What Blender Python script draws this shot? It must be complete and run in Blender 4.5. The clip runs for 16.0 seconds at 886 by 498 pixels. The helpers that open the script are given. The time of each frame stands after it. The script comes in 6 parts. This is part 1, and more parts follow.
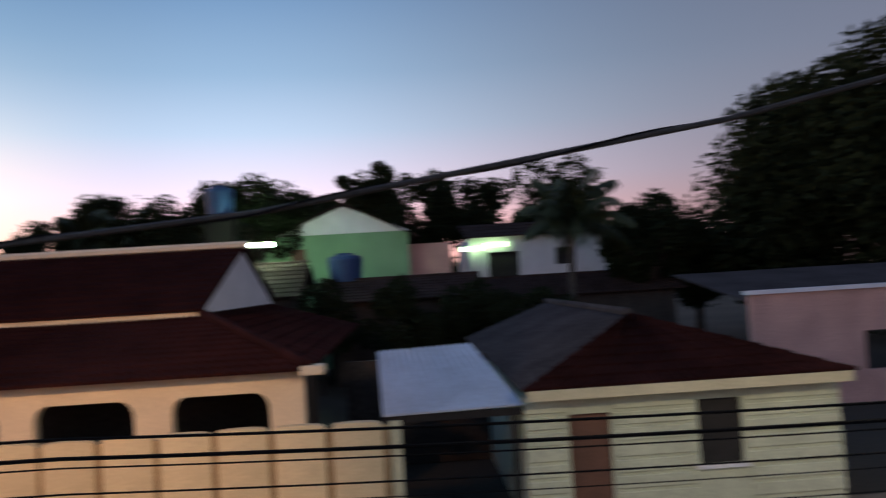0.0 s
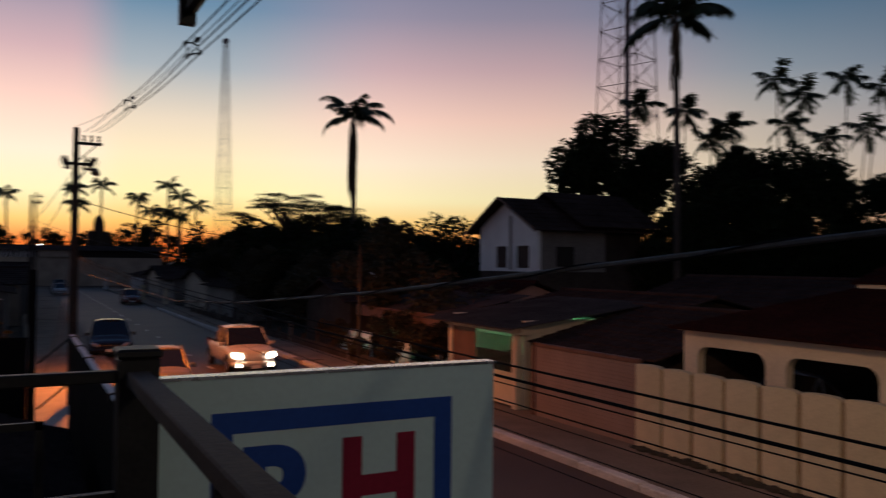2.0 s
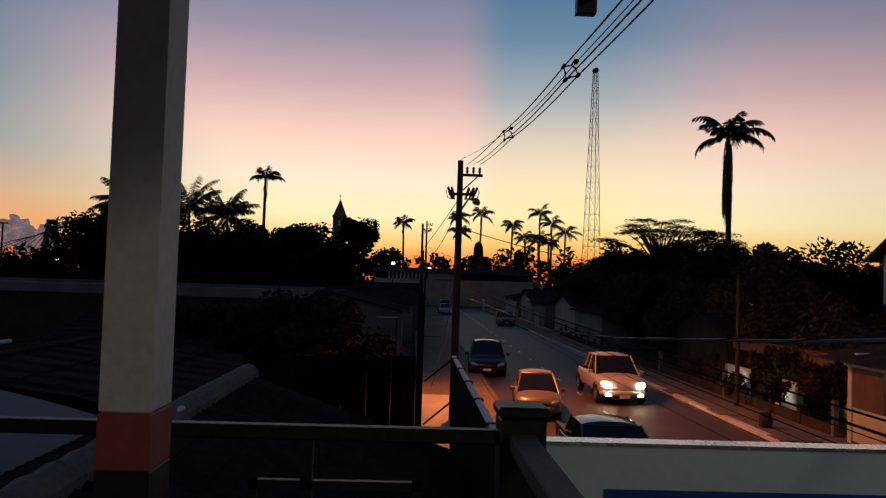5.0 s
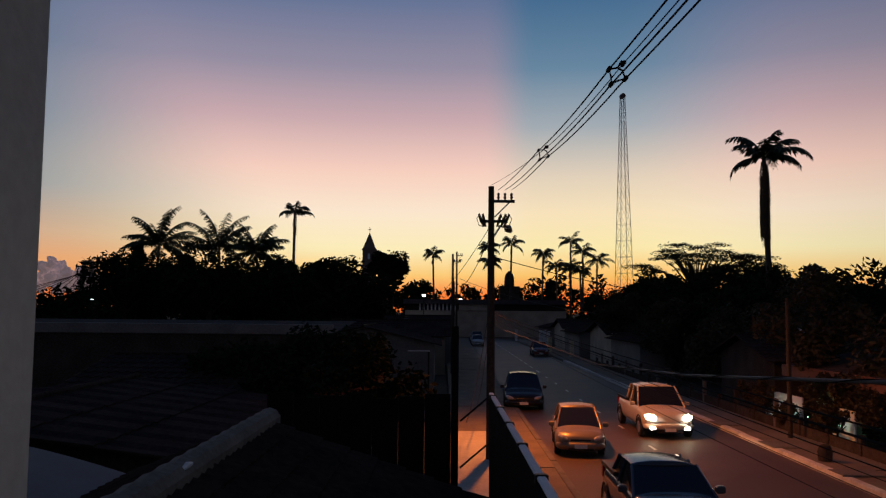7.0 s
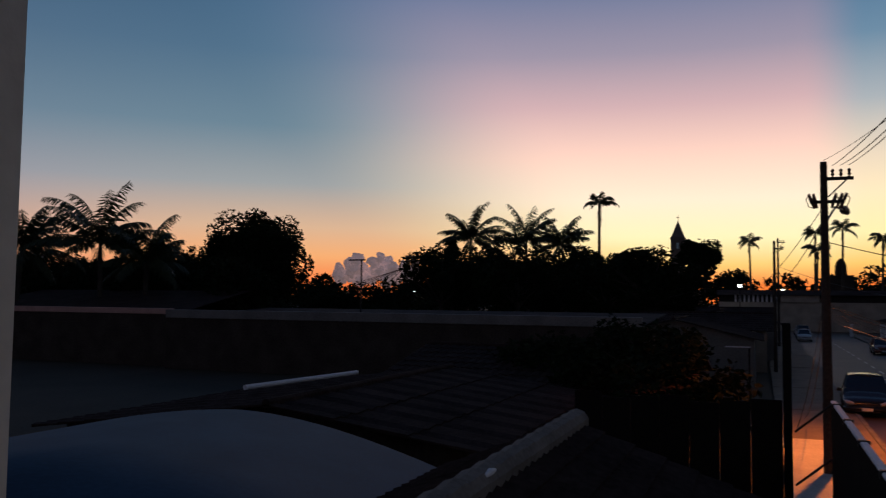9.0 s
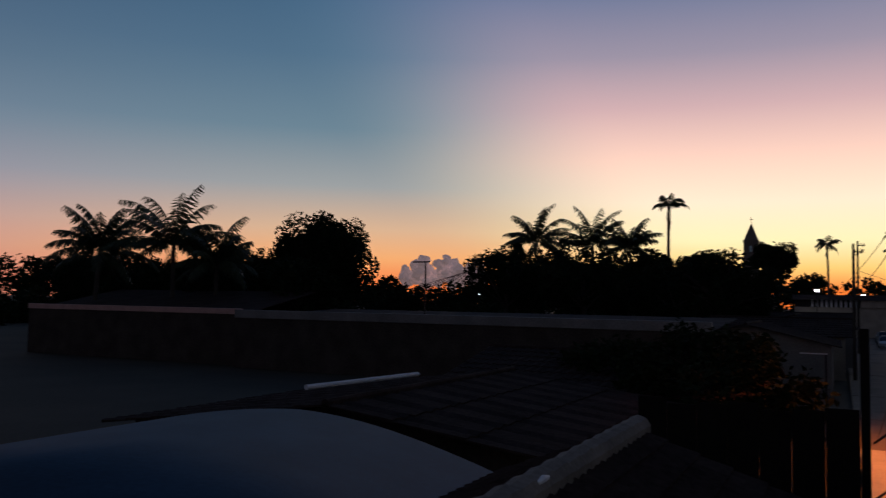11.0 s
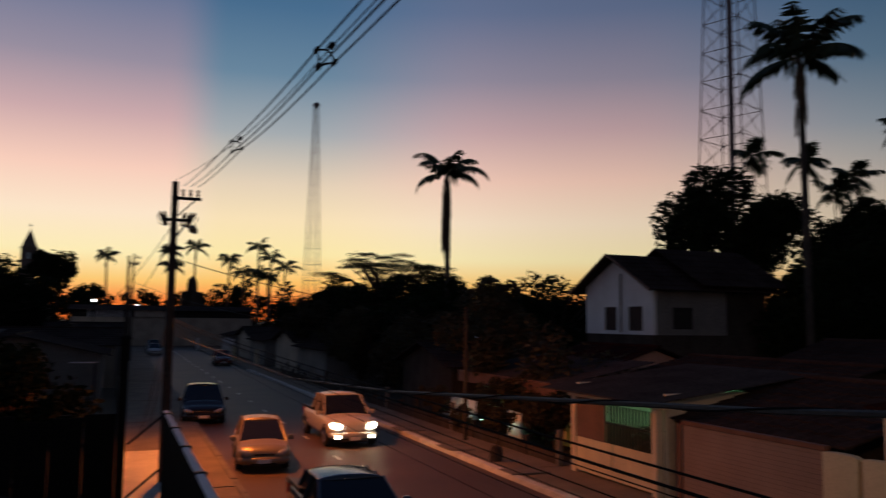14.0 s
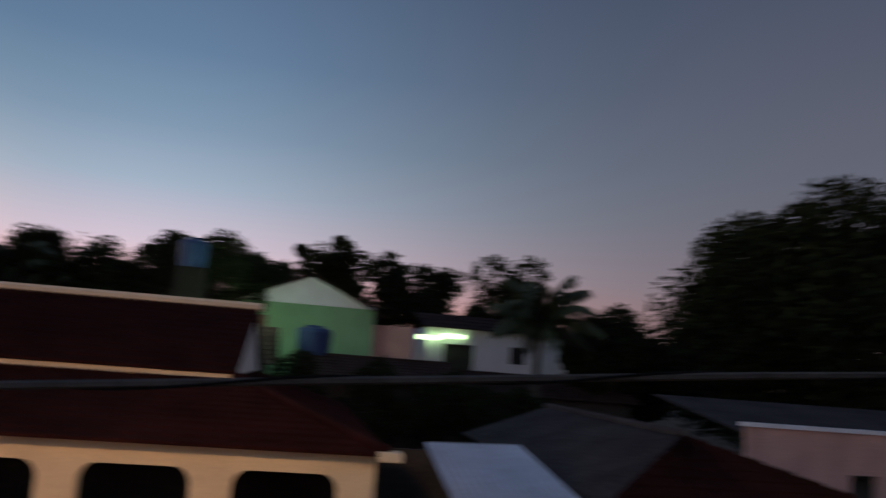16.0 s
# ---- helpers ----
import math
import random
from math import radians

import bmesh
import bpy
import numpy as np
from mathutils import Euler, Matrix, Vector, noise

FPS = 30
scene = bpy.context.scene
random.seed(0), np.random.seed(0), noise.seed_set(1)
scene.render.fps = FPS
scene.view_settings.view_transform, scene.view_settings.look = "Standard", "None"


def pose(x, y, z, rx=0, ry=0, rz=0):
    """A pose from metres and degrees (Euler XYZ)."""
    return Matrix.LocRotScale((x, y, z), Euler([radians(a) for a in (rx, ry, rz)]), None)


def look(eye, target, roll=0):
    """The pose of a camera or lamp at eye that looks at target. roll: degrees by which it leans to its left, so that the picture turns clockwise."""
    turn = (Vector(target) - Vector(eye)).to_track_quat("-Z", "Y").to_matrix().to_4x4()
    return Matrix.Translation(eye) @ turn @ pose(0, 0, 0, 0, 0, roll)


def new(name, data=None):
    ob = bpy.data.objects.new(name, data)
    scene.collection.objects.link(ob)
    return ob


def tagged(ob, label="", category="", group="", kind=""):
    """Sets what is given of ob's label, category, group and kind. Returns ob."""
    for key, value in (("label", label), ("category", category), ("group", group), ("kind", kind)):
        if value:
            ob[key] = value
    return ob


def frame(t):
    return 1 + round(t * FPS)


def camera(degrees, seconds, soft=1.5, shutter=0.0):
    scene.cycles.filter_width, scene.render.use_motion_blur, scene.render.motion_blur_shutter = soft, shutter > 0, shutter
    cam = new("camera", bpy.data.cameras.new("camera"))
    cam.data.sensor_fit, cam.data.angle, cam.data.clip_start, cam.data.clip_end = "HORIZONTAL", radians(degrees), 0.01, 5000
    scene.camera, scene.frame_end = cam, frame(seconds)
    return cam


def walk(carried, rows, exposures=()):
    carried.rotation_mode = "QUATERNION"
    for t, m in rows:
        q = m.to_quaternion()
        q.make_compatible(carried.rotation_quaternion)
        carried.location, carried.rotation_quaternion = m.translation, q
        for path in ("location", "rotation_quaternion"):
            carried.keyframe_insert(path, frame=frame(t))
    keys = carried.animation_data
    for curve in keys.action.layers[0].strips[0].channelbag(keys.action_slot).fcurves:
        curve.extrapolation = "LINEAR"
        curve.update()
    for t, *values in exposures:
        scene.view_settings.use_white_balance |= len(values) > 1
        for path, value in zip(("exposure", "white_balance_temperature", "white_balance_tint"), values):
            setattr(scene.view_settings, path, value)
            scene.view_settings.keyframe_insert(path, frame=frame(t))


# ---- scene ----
cam = camera(57.6, 16.0, 1.2, 0.3)
PATH = [
    (0, (-0.167, -0.923, 4.434), (1.828, -1.028, 4.517), -3.4),
    (0.3, (-0.111, -0.912, 4.451), (1.827, -0.432, 4.569), -4.6),
    (0.5, (-0.096, -0.899, 4.490), (1.732, -0.095, 4.611), -3.0),
    (0.7, (-0.071, -0.898, 4.574), (1.622, 0.164, 4.665), -1.4),
    (1, (0.103, -0.739, 4.562), (1.651, 0.527, 4.604), -0.5),
    (1.2, (0.137, -0.741, 4.566), (1.610, 0.611, 4.590), -0.2),
    (1.5, (0.250, -0.605, 4.582), (1.636, 0.837, 4.601), -0.1),
    (2, (0.498, -0.403, 4.506), (1.431, 1.366, 4.542), 0.6),
    (2.5, (0.544, -0.318, 4.535), (1.170, 1.580, 4.587), 1.6),
    (3, (0.577, -0.258, 4.546), (0.993, 1.697, 4.610), 1.3),
    (3.5, (0.549, -0.279, 4.564), (0.689, 1.715, 4.636), 1.0),
    (6, (0.545, 0.843, 4.569), (0.601, 2.840, 4.663), 1.5),
    (6.5, (0.560, 1.031, 4.569), (0.614, 3.024, 4.728), 0.2),
    (7, (0.520, 1.360, 4.580), (0.519, 3.354, 4.736), 0.5),
    (7.5, (0.461, 1.611, 4.574), (0.424, 3.606, 4.703), 0.5),
    (8, (0.441, 1.843, 4.579), (0.270, 3.831, 4.711), -0.9),
    (8.5, (0.414, 2.079, 4.626), (-0.159, 3.991, 4.753), 0.2),
    (9, (0.372, 2.209, 4.631), (-0.361, 4.066, 4.758), 0.6),
    (9.2, (0.363, 2.245, 4.628), (-0.445, 4.070, 4.757), 0.7),
    (10.2, (0.360, 2.380, 4.620), (-0.630, 4.114, 4.750), 0.9),
    (11.3, (0.445, 2.435, 4.610), (-0.265, 4.300, 4.738), 1.2),
    (11.5, (0.460, 2.438, 4.607), (-0.077, 4.361, 4.733), 1.3),
    (12, (0.514, 2.426, 4.616), (0.340, 4.414, 4.755), 1.4),
    (12.5, (0.500, 2.408, 4.706), (0.553, 4.401, 4.854), 1.3),
    (13, (0.563, 2.421, 4.616), (0.812, 4.399, 4.772), 1.2),
    (13.5, (0.583, 2.426, 4.617), (0.963, 4.383, 4.780), 1.3),
    (14, (0.606, 2.352, 4.593), (1.350, 4.199, 4.775), 0.7),
    (14.5, (0.660, 2.429, 4.650), (1.724, 4.112, 4.834), -0.1),
    (15, (0.702, 2.347, 4.639), (1.792, 4.011, 4.846), 1.0),
    (15.5, (0.799, 2.140, 4.635), (2.528, 3.111, 4.892), 1.0),
    (16, (0.457, 2.366, 4.550), (2.409, 2.047, 4.844), 4.3),
]
EXPOSURES = [(0, 1.95, 6900, 10), (0.4, 1.55, 6550, 10), (0.7, 1.15, 6350, 10), (1, 0.5, 6150, 10), (1.5, 0.25, 6250, 10), (2.5, 0.1, 6450, 10), (6, 0.05, 6400, 10), (7.5, -0.05, 6300, 10), (9, 0.15, 6500, 10), (11.5, 0.1, 6550, 10), (13.5, -0.08, 6500, 10), (14.5, 0.1, 6600, 10), (15, 0.25, 6650, 10), (15.5, 0.35, 6600, 10), (16, 1.27, 7250, 10)]
walk(cam, [(t, look(eye, target, roll)) for t, eye, target, roll in PATH], EXPOSURES)

# ---- world ----
world = bpy.data.worlds.new("dusk_sky")
scene.world = world
world.use_nodes = True
wn, wl = world.node_tree.nodes, world.node_tree.links
wn.clear()
w_out = wn.new("ShaderNodeOutputWorld")
w_bg = wn.new("ShaderNodeBackground")
w_tc = wn.new("ShaderNodeTexCoord")
w_sep = wn.new("ShaderNodeSeparateXYZ")
wl.new(w_tc.outputs["Generated"], w_sep.inputs[0])


def srgb(r, g, b):
    return tuple(((c / 255 + 0.055) / 1.055) ** 2.4 if c > 10 else c / 255 / 12.92 for c in (r, g, b)) + (1,)


def wmath(op, a, b=None, clamp=False):
    n = wn.new("ShaderNodeMath")
    n.operation, n.use_clamp = op, clamp
    for i, v in enumerate((a, b)):
        if v is None:
            continue
        if isinstance(v, (int, float)):
            n.inputs[i].default_value = v
        else:
            wl.new(v, n.inputs[i])
    return n.outputs[0]


def sky_ramp(stops):
    """A colour by height above the horizon, in degrees."""
    n = wn.new("ShaderNodeValToRGB")
    el = n.color_ramp.elements
    while len(el) < len(stops):
        el.new(0.5)
    for e, (deg, col) in zip(el, stops):
        e.position, e.color = (deg + 10) / 60, srgb(*col)
    wl.new(w_elev, n.inputs[0])
    return n.outputs[0]


w_deg = wmath("MULTIPLY", wmath("ARCSINE", w_sep.outputs["Z"]), 57.2958)
w_elev = wmath("DIVIDE", wmath("ADD", w_deg, 10.0), 60.0, True)
# bearing from the middle of the glow in degrees, to the left positive
w_az = wmath("MULTIPLY", wmath("ARCTAN2", wmath("MULTIPLY", w_sep.outputs["X"], -1.0), w_sep.outputs["Y"]), 57.2958)
rosy = sky_ramp([(-3, (110, 40, 20)), (1.2, (252, 128, 56)), (2.6, (255, 204, 118)), (4.4, (255, 238, 184)), (7, (255, 232, 204)), (10, (250, 208, 190)), (13.5, (205, 171, 174)), (17, (152, 143, 161)),
                 (21.5, (104, 117, 149)), (28, (74, 98, 133)), (50, (36, 56, 92))])
teal = sky_ramp([(-3, (110, 50, 24)), (1.2, (250, 122, 50)), (2.6, (254, 196, 106)), (4.6, (254, 234, 172)), (7, (251, 228, 186)), (9.5, (230, 211, 186)), (13, (166, 173, 178)), (17, (105, 135, 159)),
                 (21.5, (72, 109, 143)), (28, (55, 88, 123)), (50, (34, 54, 88))])
west = sky_ramp([(-3, (100, 50, 30)), (1.2, (240, 124, 66)), (3, (238, 168, 110)), (5, (212, 174, 142)), (8, (152, 156, 158)), (12, (104, 129, 145)), (17, (78, 108, 133)), (22, (62, 94, 123)), (28, (48, 80, 112)), (50, (32, 52, 84))])
side = sky_ramp([(-3, (50, 44, 48)), (1.5, (184, 134, 128)), (4, (178, 138, 142)), (7, (146, 138, 155)), (11, (110, 125, 145)), (15, (85, 106, 129)), (20, (65, 88, 115)), (28, (50, 69, 96)), (50, (28, 42, 70))])
back = sky_ramp([(-3, (26, 30, 36)), (2, (106, 92, 98)), (7, (96, 91, 103)), (14, (82, 87, 104)), (26, (62, 71, 92)), (50, (42, 52, 70))])


def wmix(fac, a, b):
    n = wn.new("ShaderNodeMix")
    n.data_type = "RGBA"
    wl.new(fac, n.inputs["Factor"]), wl.new(a, n.inputs["A"]), wl.new(b, n.inputs["B"])
    return n.outputs["Result"]


def wstep(value, lo, hi):
    n = wn.new("ShaderNodeMapRange")
    n.interpolation_type = "SMOOTHSTEP"
    wl.new(value, n.inputs["Value"])
    n.inputs["From Min"].default_value, n.inputs["From Max"].default_value = lo, hi
    return n.outputs["Result"]


# rosy rays fan out from the sun below the horizon, with blue shadow rays between them
w_right = wmath("MULTIPLY", w_az, -1.0)
w_spread = wmath("SUBTRACT", w_az, wmath("MULTIPLY", w_deg, 0.8))
ray_a = wmath("MULTIPLY", wstep(w_az, -6.6, -2.6), wmath("SUBTRACT", 1.0, wstep(w_spread, 4.0, 25.0)))
ray_b = wmath("MULTIPLY", wstep(w_right, 12.0, 25.0), wmath("SUBTRACT", 1.0, wstep(w_right, 34.0, 52.0)))
sky = wmix(wmath("MAXIMUM", ray_a, wmath("MULTIPLY", ray_b, 0.95)), teal, rosy)
sky = wmix(wstep(w_spread, 4.0, 25.0), sky, west)
w_off = wmath("ABSOLUTE", w_az)
sky = wmix(wstep(w_off, 32.0, 74.0), sky, side)
sky = wmix(wstep(w_off, 76.0, 130.0), sky, back)
w_dim = wn.new("ShaderNodeVectorMath")
w_dim.operation = "SCALE"
wl.new(sky, w_dim.inputs[0])
w_fall = wmath("ADD", wmath("MULTIPLY", wmath("SUBTRACT", wstep(w_right, 14.0, 36.0), wstep(w_right, 58.0, 88.0)), 0.22), wmath("MULTIPLY", wstep(w_right, 72.0, 114.0), 0.42))
wl.new(wmath("SUBTRACT", 1.0, w_fall), w_dim.inputs["Scale"])
sky = w_dim.outputs[0]
wl.new(sky, w_bg.inputs["Color"])
w_bg.inputs["Strength"].default_value = 1.0
wl.new(w_bg.outputs[0], w_out.inputs[0])


# ---- materials ----
def material(name, color, rough=0.8, metal=0.0, scale=4.0, vary=0.25, fine=40.0, bump=0.15, random_tint=0.0, stripes=None, spec=0.3):
    """Paint, stone, leaf or metal: a base colour with stains at a large scale, grain at a fine one, and relief."""
    m = bpy.data.materials.new(name)
    m.use_nodes = True
    nt = m.node_tree
    bsdf = nt.nodes["Principled BSDF"]
    bsdf.inputs["Roughness"].default_value, bsdf.inputs["Metallic"].default_value = rough, metal
    bsdf.inputs["Specular IOR Level"].default_value = spec
    tc = nt.nodes.new("ShaderNodeTexCoord")
    big, small = nt.nodes.new("ShaderNodeTexNoise"), nt.nodes.new("ShaderNodeTexNoise")
    for n, s in ((big, scale), (small, fine)):
        n.inputs["Scale"].default_value = s
        n.inputs["Detail"].default_value = 5
        nt.links.new(tc.outputs["Object"], n.inputs["Vector"])
    add = nt.nodes.new("ShaderNodeMath")
    add.operation = "ADD"
    nt.links.new(big.outputs["Fac"], add.inputs[0])
    nt.links.new(small.outputs["Fac"], add.inputs[1])
    ramp = nt.nodes.new("ShaderNodeMapRange")
    ramp.inputs["From Min"].default_value, ramp.inputs["From Max"].default_value = 0.7, 1.3
    ramp.inputs["To Min"].default_value, ramp.inputs["To Max"].default_value = 1 - vary, 1 + vary
    nt.links.new(add.outputs[0], ramp.inputs["Value"])
    last = ramp.outputs[0]
    if random_tint:
        info = nt.nodes.new("ShaderNodeObjectInfo")
        r2 = nt.nodes.new("ShaderNodeMapRange")
        r2.inputs["To Min"].default_value, r2.inputs["To Max"].default_value = 1 - random_tint, 1 + random_tint
        nt.links.new(info.outputs["Random"], r2.inputs["Value"])
        mul = nt.nodes.new("ShaderNodeMath")
        mul.operation = "MULTIPLY"
        nt.links.new(last, mul.inputs[0])
        nt.links.new(r2.outputs[0], mul.inputs[1])
        last = mul.outputs[0]
    mix = nt.nodes.new("ShaderNodeVectorMath")
    mix.operation = "SCALE"
    mix.inputs[0].default_value = color[:3]
    nt.links.new(last, mix.inputs["Scale"])
    nt.links.new(mix.outputs[0], bsdf.inputs["Base Color"])
    rr = nt.nodes.new("ShaderNodeMapRange")
    rr.inputs["To Min"].default_value, rr.inputs["To Max"].default_value = max(0.03, rough - 0.12), min(1, rough + 0.12)
    nt.links.new(small.outputs["Fac"], rr.inputs["Value"])
    nt.links.new(rr.outputs[0], bsdf.inputs["Roughness"])
    if bump:
        b = nt.nodes.new("ShaderNodeBump")
        b.inputs["Strength"].default_value, b.inputs["Distance"].default_value = bump, 0.02
        nt.links.new(small.outputs["Fac"], b.inputs["Height"])
        nt.links.new(b.outputs[0], bsdf.inputs["Normal"])
    return m


def glowing(name, color, strength):
    m = bpy.data.materials.new(name)
    m.use_nodes = True
    b = m.node_tree.nodes["Principled BSDF"]
    b.inputs["Base Color"].default_value = (*color, 1)
    b.inputs["Emission Color"].default_value = (*color, 1)
    b.inputs["Emission Strength"].default_value = strength
    return m


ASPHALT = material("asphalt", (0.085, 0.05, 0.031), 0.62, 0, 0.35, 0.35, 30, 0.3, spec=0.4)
DIRT = material("dirt_ground", (0.05, 0.043, 0.03), 0.95, 0, 0.15, 0.4, 6, 0.3)
PAVING = material("sidewalk_concrete", (0.2, 0.16, 0.12), 0.9, 0, 0.8, 0.3, 14, 0.3)
KERB = material("kerb_whitewash", (0.62, 0.59, 0.54), 0.85, 0, 1.5, 0.35, 18, 0.3, 0.12)
ROADPAINT = material("road_paint", (0.6, 0.57, 0.5), 0.8, 0, 3, 0.4, 24, 0.1)
CREAM = material("cream_plaster", (0.62, 0.55, 0.36), 0.85, 0, 1.2, 0.16, 25, 0.15, 0.05)
STAIN = material("stained_joint", (0.3, 0.215, 0.12), 0.9, 0, 2.5, 0.3, 30, 0.2)
CREAM2 = material("cream_house_plaster", (0.66, 0.58, 0.43), 0.85, 0, 1.0, 0.14, 25, 0.15)
BEIGE = material("beige_house_plaster", (0.42, 0.36, 0.29), 0.9, 0, 0.6, 0.3, 12, 0.2)
WHITE = material("white_paint", (0.74, 0.73, 0.74), 0.75, 0, 1.0, 0.12, 20, 0.1)
GREENWASH = material("pale_green_wall", (0.56, 0.58, 0.42), 0.8, 0, 1.5, 0.2, 18, 0.15, 0.06)
PINK = material("pink_plaster", (0.55, 0.33, 0.28), 0.85, 0, 0.8, 0.25, 18, 0.2)
GREEN = material("green_paint", (0.2, 0.36, 0.2), 0.75, 0, 0.7, 0.15, 18, 0.1)
BROWNDOOR = material("brown_door_paint", (0.15, 0.075, 0.05), 0.6, 0, 2.0, 0.25, 30, 0.1)
GARAGE = material("rosy_garage_door", (0.28, 0.2, 0.16), 0.7, 0.0, 1.0, 0.2, 30, 0.1)
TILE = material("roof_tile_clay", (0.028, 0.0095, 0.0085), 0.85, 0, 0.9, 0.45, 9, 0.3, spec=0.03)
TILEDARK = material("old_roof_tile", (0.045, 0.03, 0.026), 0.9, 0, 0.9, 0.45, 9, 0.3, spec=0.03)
FIBRE = material("fibre_cement_sheet", (0.065, 0.056, 0.055), 0.9, 0, 0.7, 0.35, 9, 0.2, spec=0.03)
ZINC = material("zinc_sheet", (0.55, 0.58, 0.64), 0.5, 0.3, 0.8, 0.2, 12, 0.1)
BLUEROOF = material("blue_grey_sheet", (0.045, 0.085, 0.13), 0.75, 0.0, 0.8, 0.2, 12, 0.1, spec=0.15)
DARKWALL = material("dark_wall", (0.062, 0.05, 0.043), 0.9, 0, 0.8, 0.4, 10, 0.3, spec=0.03)
GREYWALL = material("grey_render_and_shaded_wall", (0.2, 0.19, 0.18), 0.9, 0, 0.7, 0.3, 10, 0.25)
# near-black sheets in this colour stand for the shade inside openings
SHADE = material("interior_shade", (0.03, 0.027, 0.025), 0.9)
LEAF = material("dark_leaf", (0.019, 0.026, 0.012), 0.9, 0, 0.6, 0.5, 5, 0, spec=0.05)
# lighter, browner copy of the leaf with the street lamp's orange painted in
LEAF2 = material("lamp_browned_leaf", (0.06, 0.05, 0.028), 0.75, 0, 0.6, 0.5, 5, 0, spec=0.15)
PALMLEAF = material("palm_leaf", (0.04, 0.055, 0.025), 0.6, 0, 0.8, 0.4, 6, 0)
DRYLEAF = material("dry_frond", (0.1, 0.07, 0.04), 0.9, 0, 0.8, 0.4, 6, 0)
BARK = material("bark", (0.05, 0.04, 0.032), 0.95, 0, 2, 0.4, 16, 0.5)
PALMBARK = material("palm_bark", (0.065, 0.055, 0.045), 0.9, 0, 2, 0.35, 14, 0.4)
STEEL = material("tower_steel", (0.17, 0.12, 0.12), 0.6, 0.4, 1, 0.2, 12, 0)
WOODRAIL = material("weathered_wood_rail", (0.12, 0.085, 0.065), 0.75, 0, 3, 0.3, 40, 0.2)
BLACKSHEET = material("black_sheet_metal", (0.016, 0.014, 0.013), 1.0, 0, 1, 0.3, 20, 0.1, spec=0.02)
IRON = material("dark_iron_paint", (0.022, 0.02, 0.02), 0.5, 0.3, 6, 0.3, 40, 0.1)
CABLE = material("cable_sheath", (0.012, 0.012, 0.013), 0.8, 0, 3, 0.3, 30, 0, spec=0.05)
CABLEGREY = material("worn_cable", (0.07, 0.065, 0.06), 0.6, 0, 3, 0.4, 30, 0.1)
CONCRETE = material("weathered_concrete", (0.17, 0.15, 0.13), 0.9, 0, 1.5, 0.3, 16, 0.3)
PALESLAB = material("pale_cement_slab", (0.5, 0.48, 0.44), 0.9, 0, 0.9, 0.2, 14, 0.2)
PORCELAIN = material("insulator_porcelain", (0.08, 0.045, 0.035), 0.3)
PILLARPAINT = material("off_white_pillar_paint", (0.66, 0.64, 0.6), 0.7, 0, 1.5, 0.12, 30, 0.12)
REDPAINT = material("red_oxide_band", (0.32, 0.075, 0.07), 0.7, 0, 2, 0.2, 30, 0.1)
BLACKPAINT = material("black_skirting_paint", (0.02, 0.018, 0.018), 0.6, 0, 2, 0.3, 30, 0.1)
SIGNWHITE = material("sign_white_vinyl", (0.68, 0.84, 0.8), 0.5, 0, 0.5, 0.05, 30, 0.0)
SIGNBLUE = material("sign_blue_vinyl", (0.02, 0.08, 0.36), 0.45, 0, 0.8, 0.12, 30, 0.03)
SIGNRED = material("sign_red_vinyl", (0.36, 0.015, 0.05), 0.45, 0, 0.8, 0.12, 30, 0.03)
RUBBER = material("tyre_rubber", (0.018, 0.018, 0.018), 0.9)
CARGLASS = material("tinted_car_glass", (0.01, 0.011, 0.013), 0.08, 0, 1, 0.1, 8, 0, spec=0.45)
CHROME = material("bright_metal", (0.6, 0.6, 0.62), 0.25, 0.9, 3, 0.1, 20, 0)
# silver shifted towards gold, so part of the lamplight's tint is in the paint
SILVER = material("gold_warmed_silver_paint", (0.24, 0.2, 0.15), 0.36, 0.3, 1, 0.08, 30, 0, spec=0.6)
BLACKCAR = material("black_car_paint", (0.012, 0.012, 0.014), 0.22, 0.0, 1, 0.08, 30, 0, spec=0.5)
DARKBLUE = material("dark_blue_car_paint", (0.05, 0.07, 0.11), 0.15, 0.2, 1, 0.08, 30, 0, spec=0.7)
WHITECAR = material("white_car_paint", (0.48, 0.46, 0.44), 0.25, 0, 1, 0.06, 30, 0, spec=0.6)
REDCAR = material("dark_red_car_paint", (0.2, 0.05, 0.03), 0.25, 0.1, 1, 0.08, 30, 0, spec=0.6)
LAMPGLASS = material("headlamp_glass", (0.5, 0.5, 0.5), 0.1, 0.2, 1, 0.1, 10, 0, spec=0.8)
REARLAMP = material("rear_lamp_red", (0.3, 0.01, 0.01), 0.2)
DARKSHUTTER = material("dark_brown_shutter", (0.05, 0.03, 0.026), 0.8, 0, 2, 0.3, 30, 0.1)
TANKBLUE = material("blue_plastic_tank", (0.02, 0.055, 0.14), 0.5, 0, 1, 0.15, 10, 0)
STONE = material("church_plaster", (0.2, 0.16, 0.13), 0.9, 0, 0.2, 0.2, 2, 0)
LIT_HEAD = glowing("lit_headlamp", (1.0, 0.86, 0.6), 20)
LIT_TUBE = glowing("lit_tube", (0.42, 1.0, 0.66), 95)
LIT_YARD = glowing("lit_yard_tube", (0.5, 1.0, 0.75), 9)
LIT_WALL = glowing("lit_wall_tube", (0.6, 1.0, 0.75), 60)
LIT_GREEN = glowing("lit_green_sign", (0.6, 1.0, 0.55), 1.6)
LIT_FAR = glowing("far_lamp", (0.95, 0.95, 1.0), 6)


